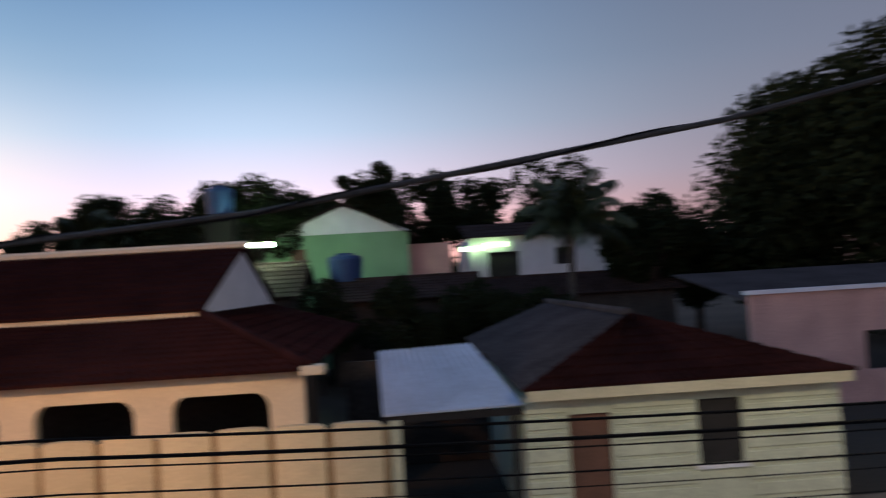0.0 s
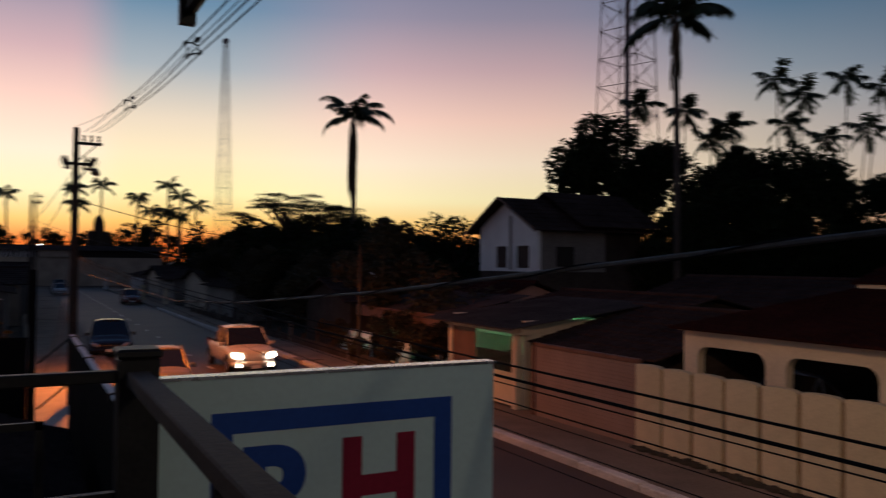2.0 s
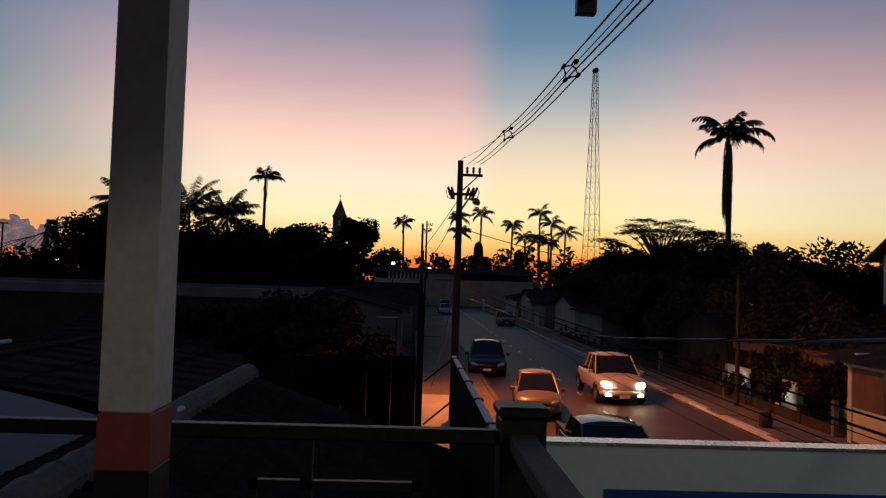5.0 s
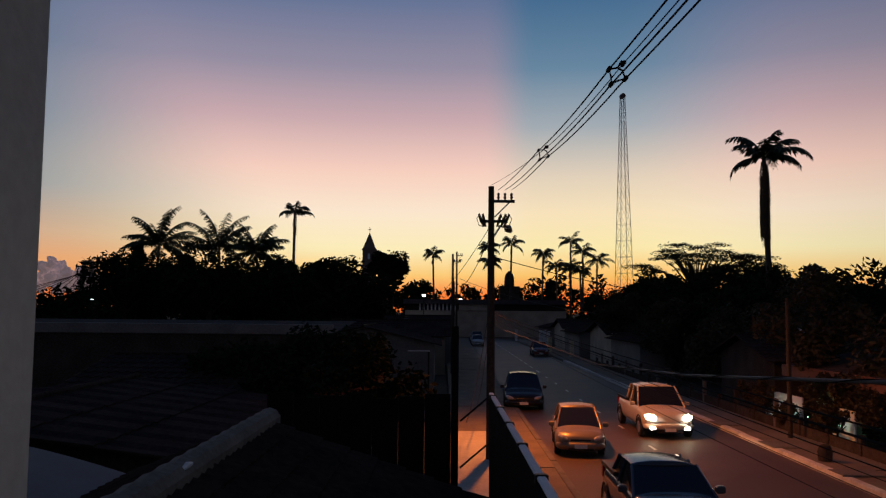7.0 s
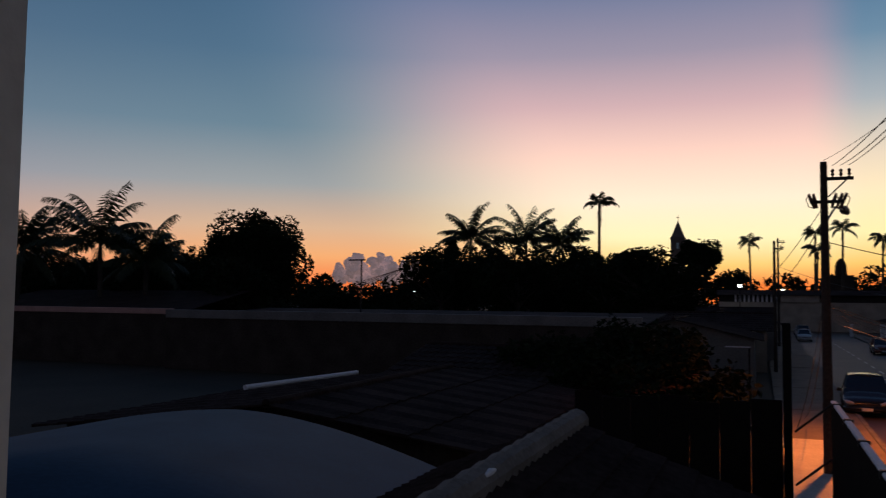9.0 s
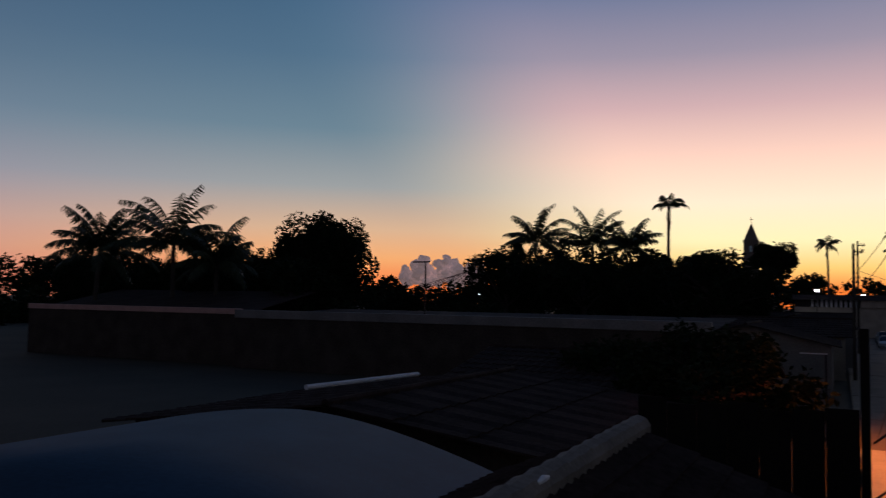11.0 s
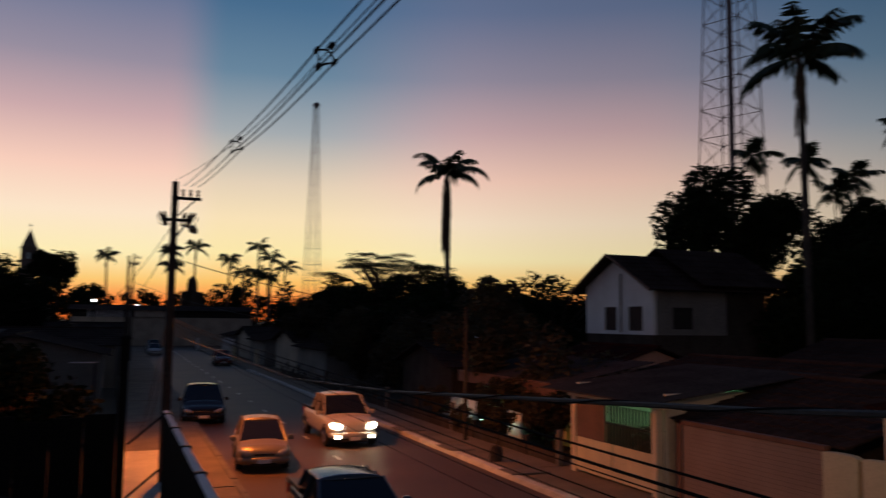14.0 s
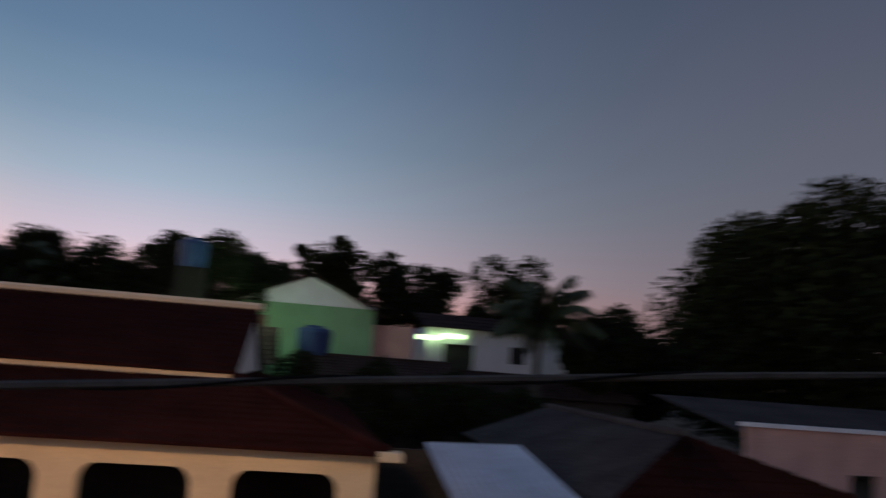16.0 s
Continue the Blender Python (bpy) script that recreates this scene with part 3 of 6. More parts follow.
part("door", Shape().box(14.08, -4.44, 0.15, 14.14, -3.7, 1.98), BROWNDOOR, gh)
part("fascia", Shape().box(13.62, -8.7, 2.3, 13.7, -2.95, 2.48), CREAM, gh, "cream eaves board")
part("roof", Shape().sheet((13.65, -2.85, 2.5), (26, -2.85, 2.6), (26, -5.6, 3.6), (16.5, -5.6, 3.55), 150, 1, 0.025, 50)
     .sheet((26, -8.8, 2.6), (13.65, -8.8, 2.5), (16.5, -5.6, 3.55), (26, -5.6, 3.6), 60, 1, 0.025, 50), FIBRE, gh, "grey fibre cement roof sheets")
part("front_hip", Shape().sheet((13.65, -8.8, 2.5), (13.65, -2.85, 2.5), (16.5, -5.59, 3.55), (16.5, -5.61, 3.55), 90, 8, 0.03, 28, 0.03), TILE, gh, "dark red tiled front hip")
part("ridge_cap", Shape().tube([(16.5, -5.6, 3.58), (26, -5.6, 3.63)], 0.1, 8), FIBRE, gh)

pw = thing("pink_house", "pink plastered house wall behind the yard", "house", (24, -18, 0))
part("wall", wall_with_holes(0, 0.25, -10, 6.5, 0, 3.5, [(-2.2, -1.2, 1.0, 2.2), (2.0, 3.0, 1.0, 2.2)]), PINK, pw)
part("coping", Shape().box(-0.1, -10, 3.5, 0.35, 6.6, 3.62), WHITE, pw)
part("roof", Shape().sheet((0.3, -10, 3.3), (0.3, 6.5, 3.3), (7, 6.5, 4.2), (7, -10, 4.2), 60, 1, 0.03, 30), FIBRE, pw)

# ---- green gabled house, tanks, white house ----
gr = thing("green_gabled_house", "green house with white gable and dark roof", "house", (45.3, 2.5, -0.15))
part("wall", wall_with_holes(0, 0.25, -3.9, 4.2, 0, 7.65, [(1.9, 2.7, 6.0, 6.9)]), GREEN, gr)
for ya, yb in ((-3.9, -3.65), (3.95, 4.2)):
    part("side_wall", Shape().box(0.25, ya, 0, 12, yb, 7.65), GREEN, gr)
part("gable", Shape().prism([(-3.95, 7.66), (3.7, 7.66), (-0.3, 9.2)], "x", -0.02, 0.2), WHITE, gr, "white upper gable")
part("roof", Shape().sheet((-0.5, 4.8, 7.1), (13, 4.8, 7.1), (13, -0.3, 9.35), (-0.5, -0.3, 9.35), 40, 4, 0.03, 20, 0.03)
     .sheet((-0.5, -4.5, 7.25), (13, -4.5, 7.25), (13, -0.3, 9.35), (-0.5, -0.3, 9.35), 40, 4, 0.03, 20, 0.03), TILEDARK, gr)
part("window", Shape().box(0.05, 1.9, 6.0, 0.12, 2.7, 6.9), BROWNDOOR, gr)
part("side_block", Shape().box(1, -6.3, 0, 8, -3.92, 6.9), PINK, gr)


def tank(at, r, h):
    t = thing("water_tank", "blue plastic water tank on a concrete stand", "water tank", at, "roof water tanks")
    part("body", Shape().tube([(0, 0, 0), (0, 0, h * 0.8), (0, 0, h * 0.92), (0, 0, h)], [r * 0.9, r, r * 0.94, r * 0.5], 20), TANKBLUE, t, smooth=False)
    part("lid", Shape().tube([(0, 0, h), (0, 0, h + 0.07)], [r * 0.52, r * 0.45], 20), TANKBLUE, t)
    part("stand", Shape().box(-r, -r, -at[2], r, r, 0), BLACKSHEET, t)


tank((40, 1.85, 4.75), 0.85, 1.35)
tank((41, 8.05, 8.5), 0.72, 1.4)
wh = thing("white_house", "white plastered house with low tiled roof", "house", (52, -9, 0))
part("wall", wall_with_holes(0, 0.25, -6, 3.6, 0, 7.2, [(-3, -2, 5.2, 6.3), (0.4, 2.4, 4.2, 6.2)]), WHITE, wh)
part("side_wall", Shape().box(0.25, 3.35, 0, 10, 3.6, 7.2), WHITE, wh)
part("roof", Shape().sheet((-0.6, -6.4, 7.2), (-0.6, 3.9, 7.2), (5, 3.9, 8.4), (5, -6.4, 8.4), 60, 4, 0.03, 30, 0.03), TILEDARK, wh)
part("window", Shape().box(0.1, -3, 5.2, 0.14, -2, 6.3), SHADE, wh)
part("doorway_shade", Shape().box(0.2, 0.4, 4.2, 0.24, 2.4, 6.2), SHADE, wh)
ns = thing("lit_shop_sign", "lit pale green fluorescent sign on the white house", "sign", (51.6, -7.2, 6.35))
part("left_panel", Shape().box(0, 1.0, 0, 0.15, 2.4, 0.28, bevel=0.02), LIT_GREEN, ns)
part("right_panel", Shape().box(0, -0.6, 0.2, 0.15, 0.85, 0.46, bevel=0.02), LIT_GREEN, ns)
fl = thing("wall_lamp", "lit white fluorescent wall lamp", "lamp", (38, 5.6, 6.6))
part("tube", Shape().box(-0.05, -0.55, 0, 0.05, 0.55, 0.2, bevel=0.02), LIT_WALL, fl)
part("bracket", Shape().tube([(0, 0, 0), (0.2, 0, -6.6)], 0.05, 6), IRON, fl)

# ---- small lit porch and low roofs up the street ----
sp = thing("lit_porch_house", "small house with lit green porch behind a cream gate", "house", (13.8, 20.0, 0))
for y in (0.05, 4.1):
    part("pillar", Shape().box(0, y, 0, 0.22, y + 0.22, 2.5, bevel=0.01), CREAM2, sp)
part("beam", Shape().box(-0.02, -0.3, 2.4, 0.24, 4.5, 2.62, bevel=0.01), CREAM2, sp)
for ya, yb in ((0.27, 2.15), (2.2, 4.08)):
    part("gate", Shape().box(0.04, ya, 0.2, 0.1, yb, 1.2, bevel=0.01), CREAM, sp, "cream sheet metal gate")
s = Shape()
for k in range(14):
    s.box(0.06, 0.35 + k * 0.15, 1.2, 0.085, 0.41 + k * 0.15, 2.3)
part("grille", s.box(0.05, 0.27, 1.75, 0.095, 2.5, 1.79), IRON, sp)
# added dark board that keeps the porch's lower half from looking lit
part("dark_lower_screen", Shape().box(1.0, 0.3, 0, 1.1, 4.1, 1.6), BROWNDOOR, sp)
part("side_panel", Shape().box(0.05, 2.55, 1.2, 0.12, 4.08, 2.4), BROWNDOOR, sp)
part("back_wall", Shape().box(3.0, 0, 0, 3.2, 4.4, 2.8), GREEN, sp, "green painted porch wall")
for ya, yb in ((4.2, 4.4), (-0.1, 0.05)):
    part("side_wall", Shape().box(0.24, ya, 0, 3.0, yb, 2.8), CREAM2, sp)
part("roof", Shape().sheet((-0.7, -0.6, 2.62), (-0.7, 5.0, 2.62), (5, 5.0, 3.3), (5, -0.6, 3.3), 100, 1, 0.03, 25), FIBRE, sp)
part("lit_tube", Shape().tube([(2.0, 1.2, 2.55), (2.0, 2.4, 2.55)], 0.03, 8), LIT_TUBE, sp)


def low_house(at, lx, ly, h, rise, mat, roofmat, along, label):
    """A plain house with a gable roof; along names the ridge's axis."""
    t = thing("low_house", label, "house", at)
    part("wall", Shape().box(0, 0, 0, lx, ly, h), mat, t)
    o = 0.5
    if along == "y":
        part("roof", Shape().sheet((-o, -o, h - 0.1), (-o, ly + o, h - 0.1), (lx / 2, ly + o, h + rise), (lx / 2, -o, h + rise), int(ly * 10), 8, 0.03, int(ly * 3), 0.03)
             .sheet((lx + o, ly + o, h - 0.1), (lx + o, -o, h - 0.1), (lx / 2, -o, h + rise), (lx / 2, ly + o, h + rise), int(ly * 5), 4, 0.03, int(ly * 3), 0.03), roofmat, t)
        for ga, gb in ((0, 0.15), (ly - 0.15, ly)):
            part("gable", Shape().prism([(0, h), (lx, h), (lx / 2, h + rise - 0.1)], "y", ga, gb), mat, t)
        part("ridge_cap", Shape().tube([(lx / 2, -o, h + rise + 0.02), (lx / 2, ly + o, h + rise + 0.02)], 0.09, 8), roofmat, t)
    else:
        part("roof", Shape().sheet((-o, -o, h - 0.1), (lx + o, -o, h - 0.1), (lx + o, ly / 2, h + rise), (-o, ly / 2, h + rise), int(lx * 10), 8, 0.03, int(lx * 3), 0.03)
             .sheet((lx + o, ly + o, h - 0.1), (-o, ly + o, h - 0.1), (-o, ly / 2, h + rise), (lx + o, ly / 2, h + rise), int(lx * 5), 4, 0.03, int(lx * 3), 0.03), roofmat, t)
        for ga, gb in ((0, 0.15), (lx - 0.15, lx)):
            part("gable", Shape().prism([(0, h), (ly, h), (ly / 2, h + rise - 0.1)], "x", ga, gb), mat, t)
        part("ridge_cap", Shape().tube([(-o, ly / 2, h + rise + 0.02), (lx + o, ly / 2, h + rise + 0.02)], 0.09, 8), roofmat, t)
    return t


low_house((14.6, 14.9, 0), 7.5, 4.6, 2.3, 0.9, DARKWALL, TILEDARK, "y", "low house under a dark tiled roof beside the garage")
low_house((18.6, 20.5, 0), 7, 8, 2.6, 0.8, DARKWALL, TILEDARK, "y", "low house with old dark tile roof")
low_house((18.3, 30.0, 0), 5.5, 5.0, 2.7, 1.0, PINK, TILE, "y", "small house with a reddish gable")
low_house((15.5, 38.0, 0), 7, 7, 2.6, 1.0, DARKWALL, TILEDARK, "x", "grey low house behind bushes")
low_house((27.0, 18.0, 0), 8, 12, 2.8, 1.2, DARKWALL, TILEDARK, "y", "dark low house behind the garages")
low_house((32.0, 14.5, 0), 9, 6, 3.2, 1.8, DARKWALL, TILE, "y", "house with long tiled roof behind the cream house")
low_house((36.0, 4.0, 0), 6, 8, 4.3, 1.5, DARKWALL, TILEDARK, "y", "dark roofed house behind the cream house")

low_house((36.5, -4.2, 0), 6, 6.5, 3.9, 0.9, DARKWALL, TILEDARK, "y", "dark roofed shed before the green house")
low_house((44.0, -16.0, 0), 5.5, 12, 3.5, 1.0, DARKWALL, TILEDARK, "y", "dark tiled roof before the white house")

# white gabled house in the trees
wg = thing("white_gabled_house", "white gabled house with two dark windows and tiled roof", "house", (25.5, 35.9, 0))
part("front_wall", wall_with_holes(0, 0.2, 0, 6.2, 4.1, 6.7, [(0.9, 2.15, 4.3, 5.55), (3.2, 4.35, 4.3, 5.55)]), WHITE, wg)
part("front_gable", Shape().prism([(0, 6.7), (6.2, 6.7), (3.1, 8.2)], "x", 0.0, 0.2), WHITE, wg)
# white side wall coloured grey: shade of eaves and trees is painted in
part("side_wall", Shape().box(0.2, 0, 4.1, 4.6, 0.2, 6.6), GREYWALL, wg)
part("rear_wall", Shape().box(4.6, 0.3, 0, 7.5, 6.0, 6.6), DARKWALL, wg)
part("plinth", Shape().box(0.02, 0.02, 0, 7.5, 6.18, 4.1), DARKWALL, wg)
for a, b in ((0.9, 2.15), (3.2, 4.35)):
    part("shutter", Shape().box(0.08, a, 4.3, 0.14, b, 5.55), DARKSHUTTER, wg, "dark brown window shutter")
part("side_window", Shape().box(1.2, -0.02, 4.4, 2.4, 0.05, 5.5), SHADE, wg)
part("roof", Shape().sheet((-0.7, -0.7, 6.35), (7.6, -0.7, 6.35), (7.6, 3.1, 8.35), (-0.7, 3.1, 8.35), 80, 8, 0.03, 30, 0.03)
     .sheet((-0.7, 6.9, 6.35), (7.6, 6.9, 6.35), (7.6, 3.1, 8.35), (-0.7, 3.1, 8.35), 80, 8, 0.03, 30, 0.03), TILEDARK, wg)
part("rear_roof", Shape().sheet((2.4, -1.0, 6.6), (8.2, -1.0, 6.6), (8.2, 3.1, 8.8), (2.4, 3.1, 8.8), 60, 6, 0.03, 22, 0.03)
     .sheet((2.4, 7.2, 6.6), (8.2, 7.2, 6.6), (8.2, 3.1, 8.8), (2.4, 3.1, 8.8), 60, 6, 0.03, 22, 0.03), TILEDARK, wg)
part("barge_board", Shape().tube([(-0.72, -0.75, 6.3), (-0.72, 3.1, 8.33), (-0.72, 6.95, 6.3)], 0.07, 4), BROWNDOOR, wg)
part("drain_pipe", Shape().tube([(-0.08, 1.5 + 1.2, 4.2), (-0.08, 2.7, 7.3)], 0.05, 6), CONCRETE, wg)

# ---- roofs and yard beside the balcony ----
nr = thing("neighbour_roof", "dark tiled roof with pale ridge tiles below the balcony", "roof", (0, 0, 0))
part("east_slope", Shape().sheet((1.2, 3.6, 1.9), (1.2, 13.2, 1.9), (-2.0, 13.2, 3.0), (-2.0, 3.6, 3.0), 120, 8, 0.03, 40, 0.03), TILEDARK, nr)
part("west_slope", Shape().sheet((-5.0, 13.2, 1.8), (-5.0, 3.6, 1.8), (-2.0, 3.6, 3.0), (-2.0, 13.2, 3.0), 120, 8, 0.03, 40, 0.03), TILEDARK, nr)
part("wall", Shape().box(-4.7, 3.6, -0.1, 0.9, 13.0, 1.75).prism([(-4.7, 1.75), (0.9, 1.75), (-2.0, 2.85)], "y", 12.85, 13.0), DARKWALL, nr)
cap = Shape()
for k in range(22):
    cap.tube([(-2.0, 3.8 + k * 0.43, 2.98), (-2.0, 4.26 + k * 0.43, 3.0)], [0.15, 0.17], 10)
part("ridge_tiles", cap, CONCRETE, nr, "pale mortared ridge tiles")
for y0, y1, dx in ((8.2, 8.75, 0.06), (9.0, 9.35, 0.1), (9.9, 10.05, -0.04)):
    part("mortar_patch", Shape().tube([(-2.0 + dx, y0, 3.09), (-2.0 + dx, (y0 + y1) / 2, 3.105), (-2.0 + dx, y1, 3.095)], [0.015, 0.035, 0.012], 8), WHITE, nr, "white mortar patch on the ridge")
va = thing("vaulted_shed_roof", "curved blue grey sheet roof over a shed", "roof", (0, 0, 0))
s = Shape()
n, v = 24, []
for i in range(n + 1):
    a = i / n
    x = -11.5 + 8.0 * a
    z = 1.9 + 0.85 * math.sin(math.pi * (0.12 + 0.8 * a))
    v += [(x, 5.5, z), (x, 13.8 - 1.4 * abs(a - 0.45), z), (x, 13.8 - 1.4 * abs(a - 0.45), z - 0.05), (x, 5.5, z - 0.05)]
s.add(v, [(4 * i + j, 4 * i + (j + 1) % 4, 4 * i + 4 + (j + 1) % 4, 4 * i + 4 + j) for i in range(n) for j in range(4)] + [(0, 1, 2, 3), (4 * n + 3, 4 * n + 2, 4 * n + 1, 4 * n)])
part("curved_sheet", s, BLUEROOF, va, smooth=True)
part("wall", Shape().box(-11.3, 5.7, 0, -3.7, 12.6, 1.9), DARKWALL, va)
part("gutter", Shape().tube([(-3.45, 5.5, 2.05), (-3.6, 12.9, 2.2)], 0.06, 8), CHROME, va, "bright metal gutter")
pv = thing("plastic_pipe", "pale plastic pipe lying on the dark roof", "pipe", (0, 0, 0))
part("pipe", Shape().tube([(-10.6, 17.8, 2.6), (-10.14, 22.4, 2.6)], 0.06, 10), WHITE, pv)
low_house((-14.0, 16.0, 0), 11, 9, 1.9, 0.7, DARKWALL, TILEDARK, "y", "dark low roof behind the shed")
low_house((-11.5, 27.5, 0), 9.5, 9, 2.0, 0.9, DARKWALL, TILEDARK, "x", "dark tiled roof beyond the yard")
lw = thing("long_pale_wall", "long low building with pale parapet", "wall", (0, 45, 0))
part("wall", Shape().box(-36, 0, 0, -5.4, 0.3, 3.3), DARKWALL, lw)
part("parapet", Shape().box(-36, -0.1, 3.3, -5.4, 0.4, 3.85, bevel=0.03), GREYWALL, lw, "pale grey parapet strip")
part("roof", Shape().sheet((-36, 0.4, 3.4), (-5.4, 0.4, 3.4), (-5.4, 12, 3.9), (-36, 12, 3.9), 100, 1, 0.03, 50), FIBRE, lw)
lw2 = thing("brown_building", "long dark brown low building", "building", (-58, 46, 0))
part("wall", Shape().box(0, 0, 0, 21.5, 0.3, 3.5), DARKWALL, lw2)
part("parapet", Shape().box(0, -0.1, 3.5, 21.5, 0.3, 3.9, bevel=0.03), PINK, lw2)
part("roof", Shape().sheet((0, 0.4, 3.5), (21.5, 0.4, 3.5), (21.5, 9, 5.2), (0, 9, 5.2), 60, 1, 0.03, 30), TILEDARK, lw2)
yw = thing("street_side_wall", "dark street wall with white painted top edge", "wall", (0, 0, 0))
part("wall", Shape().box(1.46, 4.2, 0, 1.54, 17.6, 2.94), BLACKSHEET, yw)
part("white_coping", Shape().box(1.455, 4.2, 2.94, 1.55, 17.65, 2.985, bevel=0.015), WHITE, yw, "white painted coping")
for k in range(7):
    part("clip", Shape().box(1.44, 5.6 + k * 1.9, 2.9, 1.57, 5.68 + k * 1.9, 3.0, bevel=0.01), IRON, yw)
for k in range(8):
    low_house((-8.5 + (k % 3) * 0.7, 50 + k * 11, 0), 8.5, 9, 2.7 + 0.2 * (k % 3), 1.0, (GREYWALL, BEIGE)[k % 2], TILEDARK, "yx"[k % 2], "plastered house front along the street")
for k in range(5):
    low_house((14.8 + (k % 2) * 0.6, 60 + k * 13, 0), 8, 10, 2.6 + 0.2 * (k % 2), 1.0, (GREYWALL, BEIGE)[k % 2], TILEDARK, "yx"[k % 2], "low plastered house along the far pavement")

# house with a lit green yard behind the bushes
lg = thing("lit_yard_house", "house with green lit wall behind garden bushes", "house", (16.6, 28.2, 0))
part("wall", wall_with_holes(0, 0.2, 0, 8.5, 0, 2.5, [(1.2, 2.2, 0.2, 2.1), (4.0, 5.2, 1.0, 2.0)]), GREEN, lg, "green painted wall")
part("roof", Shape().sheet((-1.2, -0.3, 2.4), (-1.2, 8.8, 2.4), (3, 8.8, 3.2), (3, -0.3, 3.2), 90, 1, 0.03, 25), FIBRE, lg)
part("lit_tube", Shape().tube([(-0.18, 2.6, 2.2), (-0.18, 3.6, 2.2)], 0.03, 8), LIT_YARD, lg)
part("fascia", Shape().box(-1.24, -0.2, 1.95, -1.2, 8.7, 2.38, bevel=0.01), BROWNDOOR, lg)
part("door", Shape().box(0.08, 1.2, 0.2, 0.13, 2.2, 2.1), WHITE, lg)
yf = thing("yard_fence", "low whitewashed yard fence of posts and rails", "fence", (13.75, 25.0, 0.1))
for k in range(22):
    part("post", Shape().box(0, k * 2.2, 0, 0.16, k * 2.2 + 0.16, 1.15 if k % 2 == 0 else 0.7, bevel=0.015), CONCRETE if k % 4 == 0 else DARKWALL, yf)
for k in range(21):
    part("low_panel", Shape().box(0.04, k * 2.2 + 0.16, 0, 0.12, k * 2.2 + 2.2, 0.42, bevel=0.01), DARKWALL, yf)
part("street_edge", Shape().tube([(-1.25, 0.2, 2.42), (-1.25, 8.6, 2.42)], 0.04, 6), BROWNDOOR, lg)
lv = thing("louvred_gate", "white louvred gate panels lit from the yard behind", "gate", (14.35, 30.0, 0.1))
for a, b, h in ((0.0, 0.6, 0.95), (4.1, 6.2, 1.0)):
    for k in range(6):
        part("slat", Shape().box(0, a, 0.12 + k * h / 6.4, 0.03, b, 0.12 + k * h / 6.4 + 0.07), WHITE, lv)
    for y in (a - 0.05, b):
        part("stile", Shape().box(-0.01, y, 0, 0.05, y + 0.05, h + 0.1), IRON, lv)
    part("lit_back", Shape().box(0.5, a - 0.3, 0, 0.55, b + 0.3, h + 0.2), WHITE, lv)
    part("lit_tube", Shape().tube([(0.3, a + 0.1, h * 0.6), (0.3, b - 0.1, h * 0.6)], 0.012, 8), LIT_YARD, lv)
part("green_panel", Shape().box(0.45, 1.4, 0.6, 0.5, 3.1, 1.2), GREEN, lv)
part("panel_tube", Shape().tube([(0.3, 1.6, 0.56), (0.3, 2.9, 0.56)], 0.012, 8), LIT_YARD, lv)
# street furniture and far gate posts
bl = thing("bollard", "short dark stump on the far pavement", "bollard", (12.24, 26.4, 0.13))
part("stump", Shape().tube([(0, 0, 0), (0, 0, 0.3), (0, 0, 0.48), (0, 0, 0.52)], [0.2, 0.22, 0.16, 0.05], 12), DARKWALL, bl)
for y0, y1, k in ((28.6, 30.0, 0), (34.0, 35.2, 1), (24.0, 24.9, 2)):
    rp = thing("kerb_ramp", "pale concrete driveway slab laid over the kerb", "ramp", (11.6, y0, 0.14), "driveway slabs")
    part("slab", Shape().box(0.0, 0, 0, 0.9 + 0.2 * k, y1 - y0, 0.05, bevel=0.015), CONCRETE, rp)
for x, y, h, m in ((12.9, 94.8, 1.6, CREAM), (13.9, 104, 2.1, WHITE), (13.9, 108, 2.1, WHITE), (13.9, 112, 2.1, WHITE), (12.2, 130, 1.7, WHITE), (13.7, 84, 1.6, CREAM2)):
    gp = thing("gate_post", "pale painted gate post by the pavement", "gate post", (x, y, 0.1), "gate posts")
    part("shaft", Shape().box(-0.2, -0.2, 0, 0.2, 0.2, h, bevel=0.02), m, gp)
    part("cap", Shape().box(-0.24, -0.24, h, 0.24, 0.24, h + 0.07, bevel=0.02), m, gp)
# white bar painted in for the bright line of a lit roof edge
lb = thing("roof_edge_strip", "thin roof edge strip whitened to look lit", "roof edge", (-1.13, 40, 2.7))
part("strip", Shape().box(0, 0, 0, 1.05, 0.06, 0.05), WHITE, lb)
part("post", Shape().box(0.95, 0, -2.7, 1.03, 0.06, 0), IRON, lb)
bb = thing("barge_board", "pale barge board on a dark roof slope", "roof edge", (17.0, 37.7, 3.6))
part("board", Shape().tube([(0, 0, 0.05), (0, 1.9, 0.52)], 0.06, 4), WHITE, bb)
part("post", Shape().box(-0.05, 0.9, -3.6, 0.05, 1.0, 0.28), DARKWALL, bb)
for z, k in ((2.95, 0), (2.05, 1)):
    part("brace", Shape().tube([(1.47, 17.4, z), (0.88, 17.4, z - 0.5)], 0.02, 6), IRON, yw)
part("brace_post", Shape().box(0.7, 17.35, 0, 0.84, 17.45, 4.3, bevel=0.01), BLACKSHEET, yw)
ps = thing("paving_slab", "pale concrete slab on the near pavement", "slab", (0.92, 20.0, 0.15))
part("slab", Shape().box(0, 0, 0, 1.45, 11.6, 0.05, bevel=0.01), PALESLAB, ps)
df = thing("yard_fence", "dark sheet metal fence across a yard end", "fence", (0, 17.5, 0))
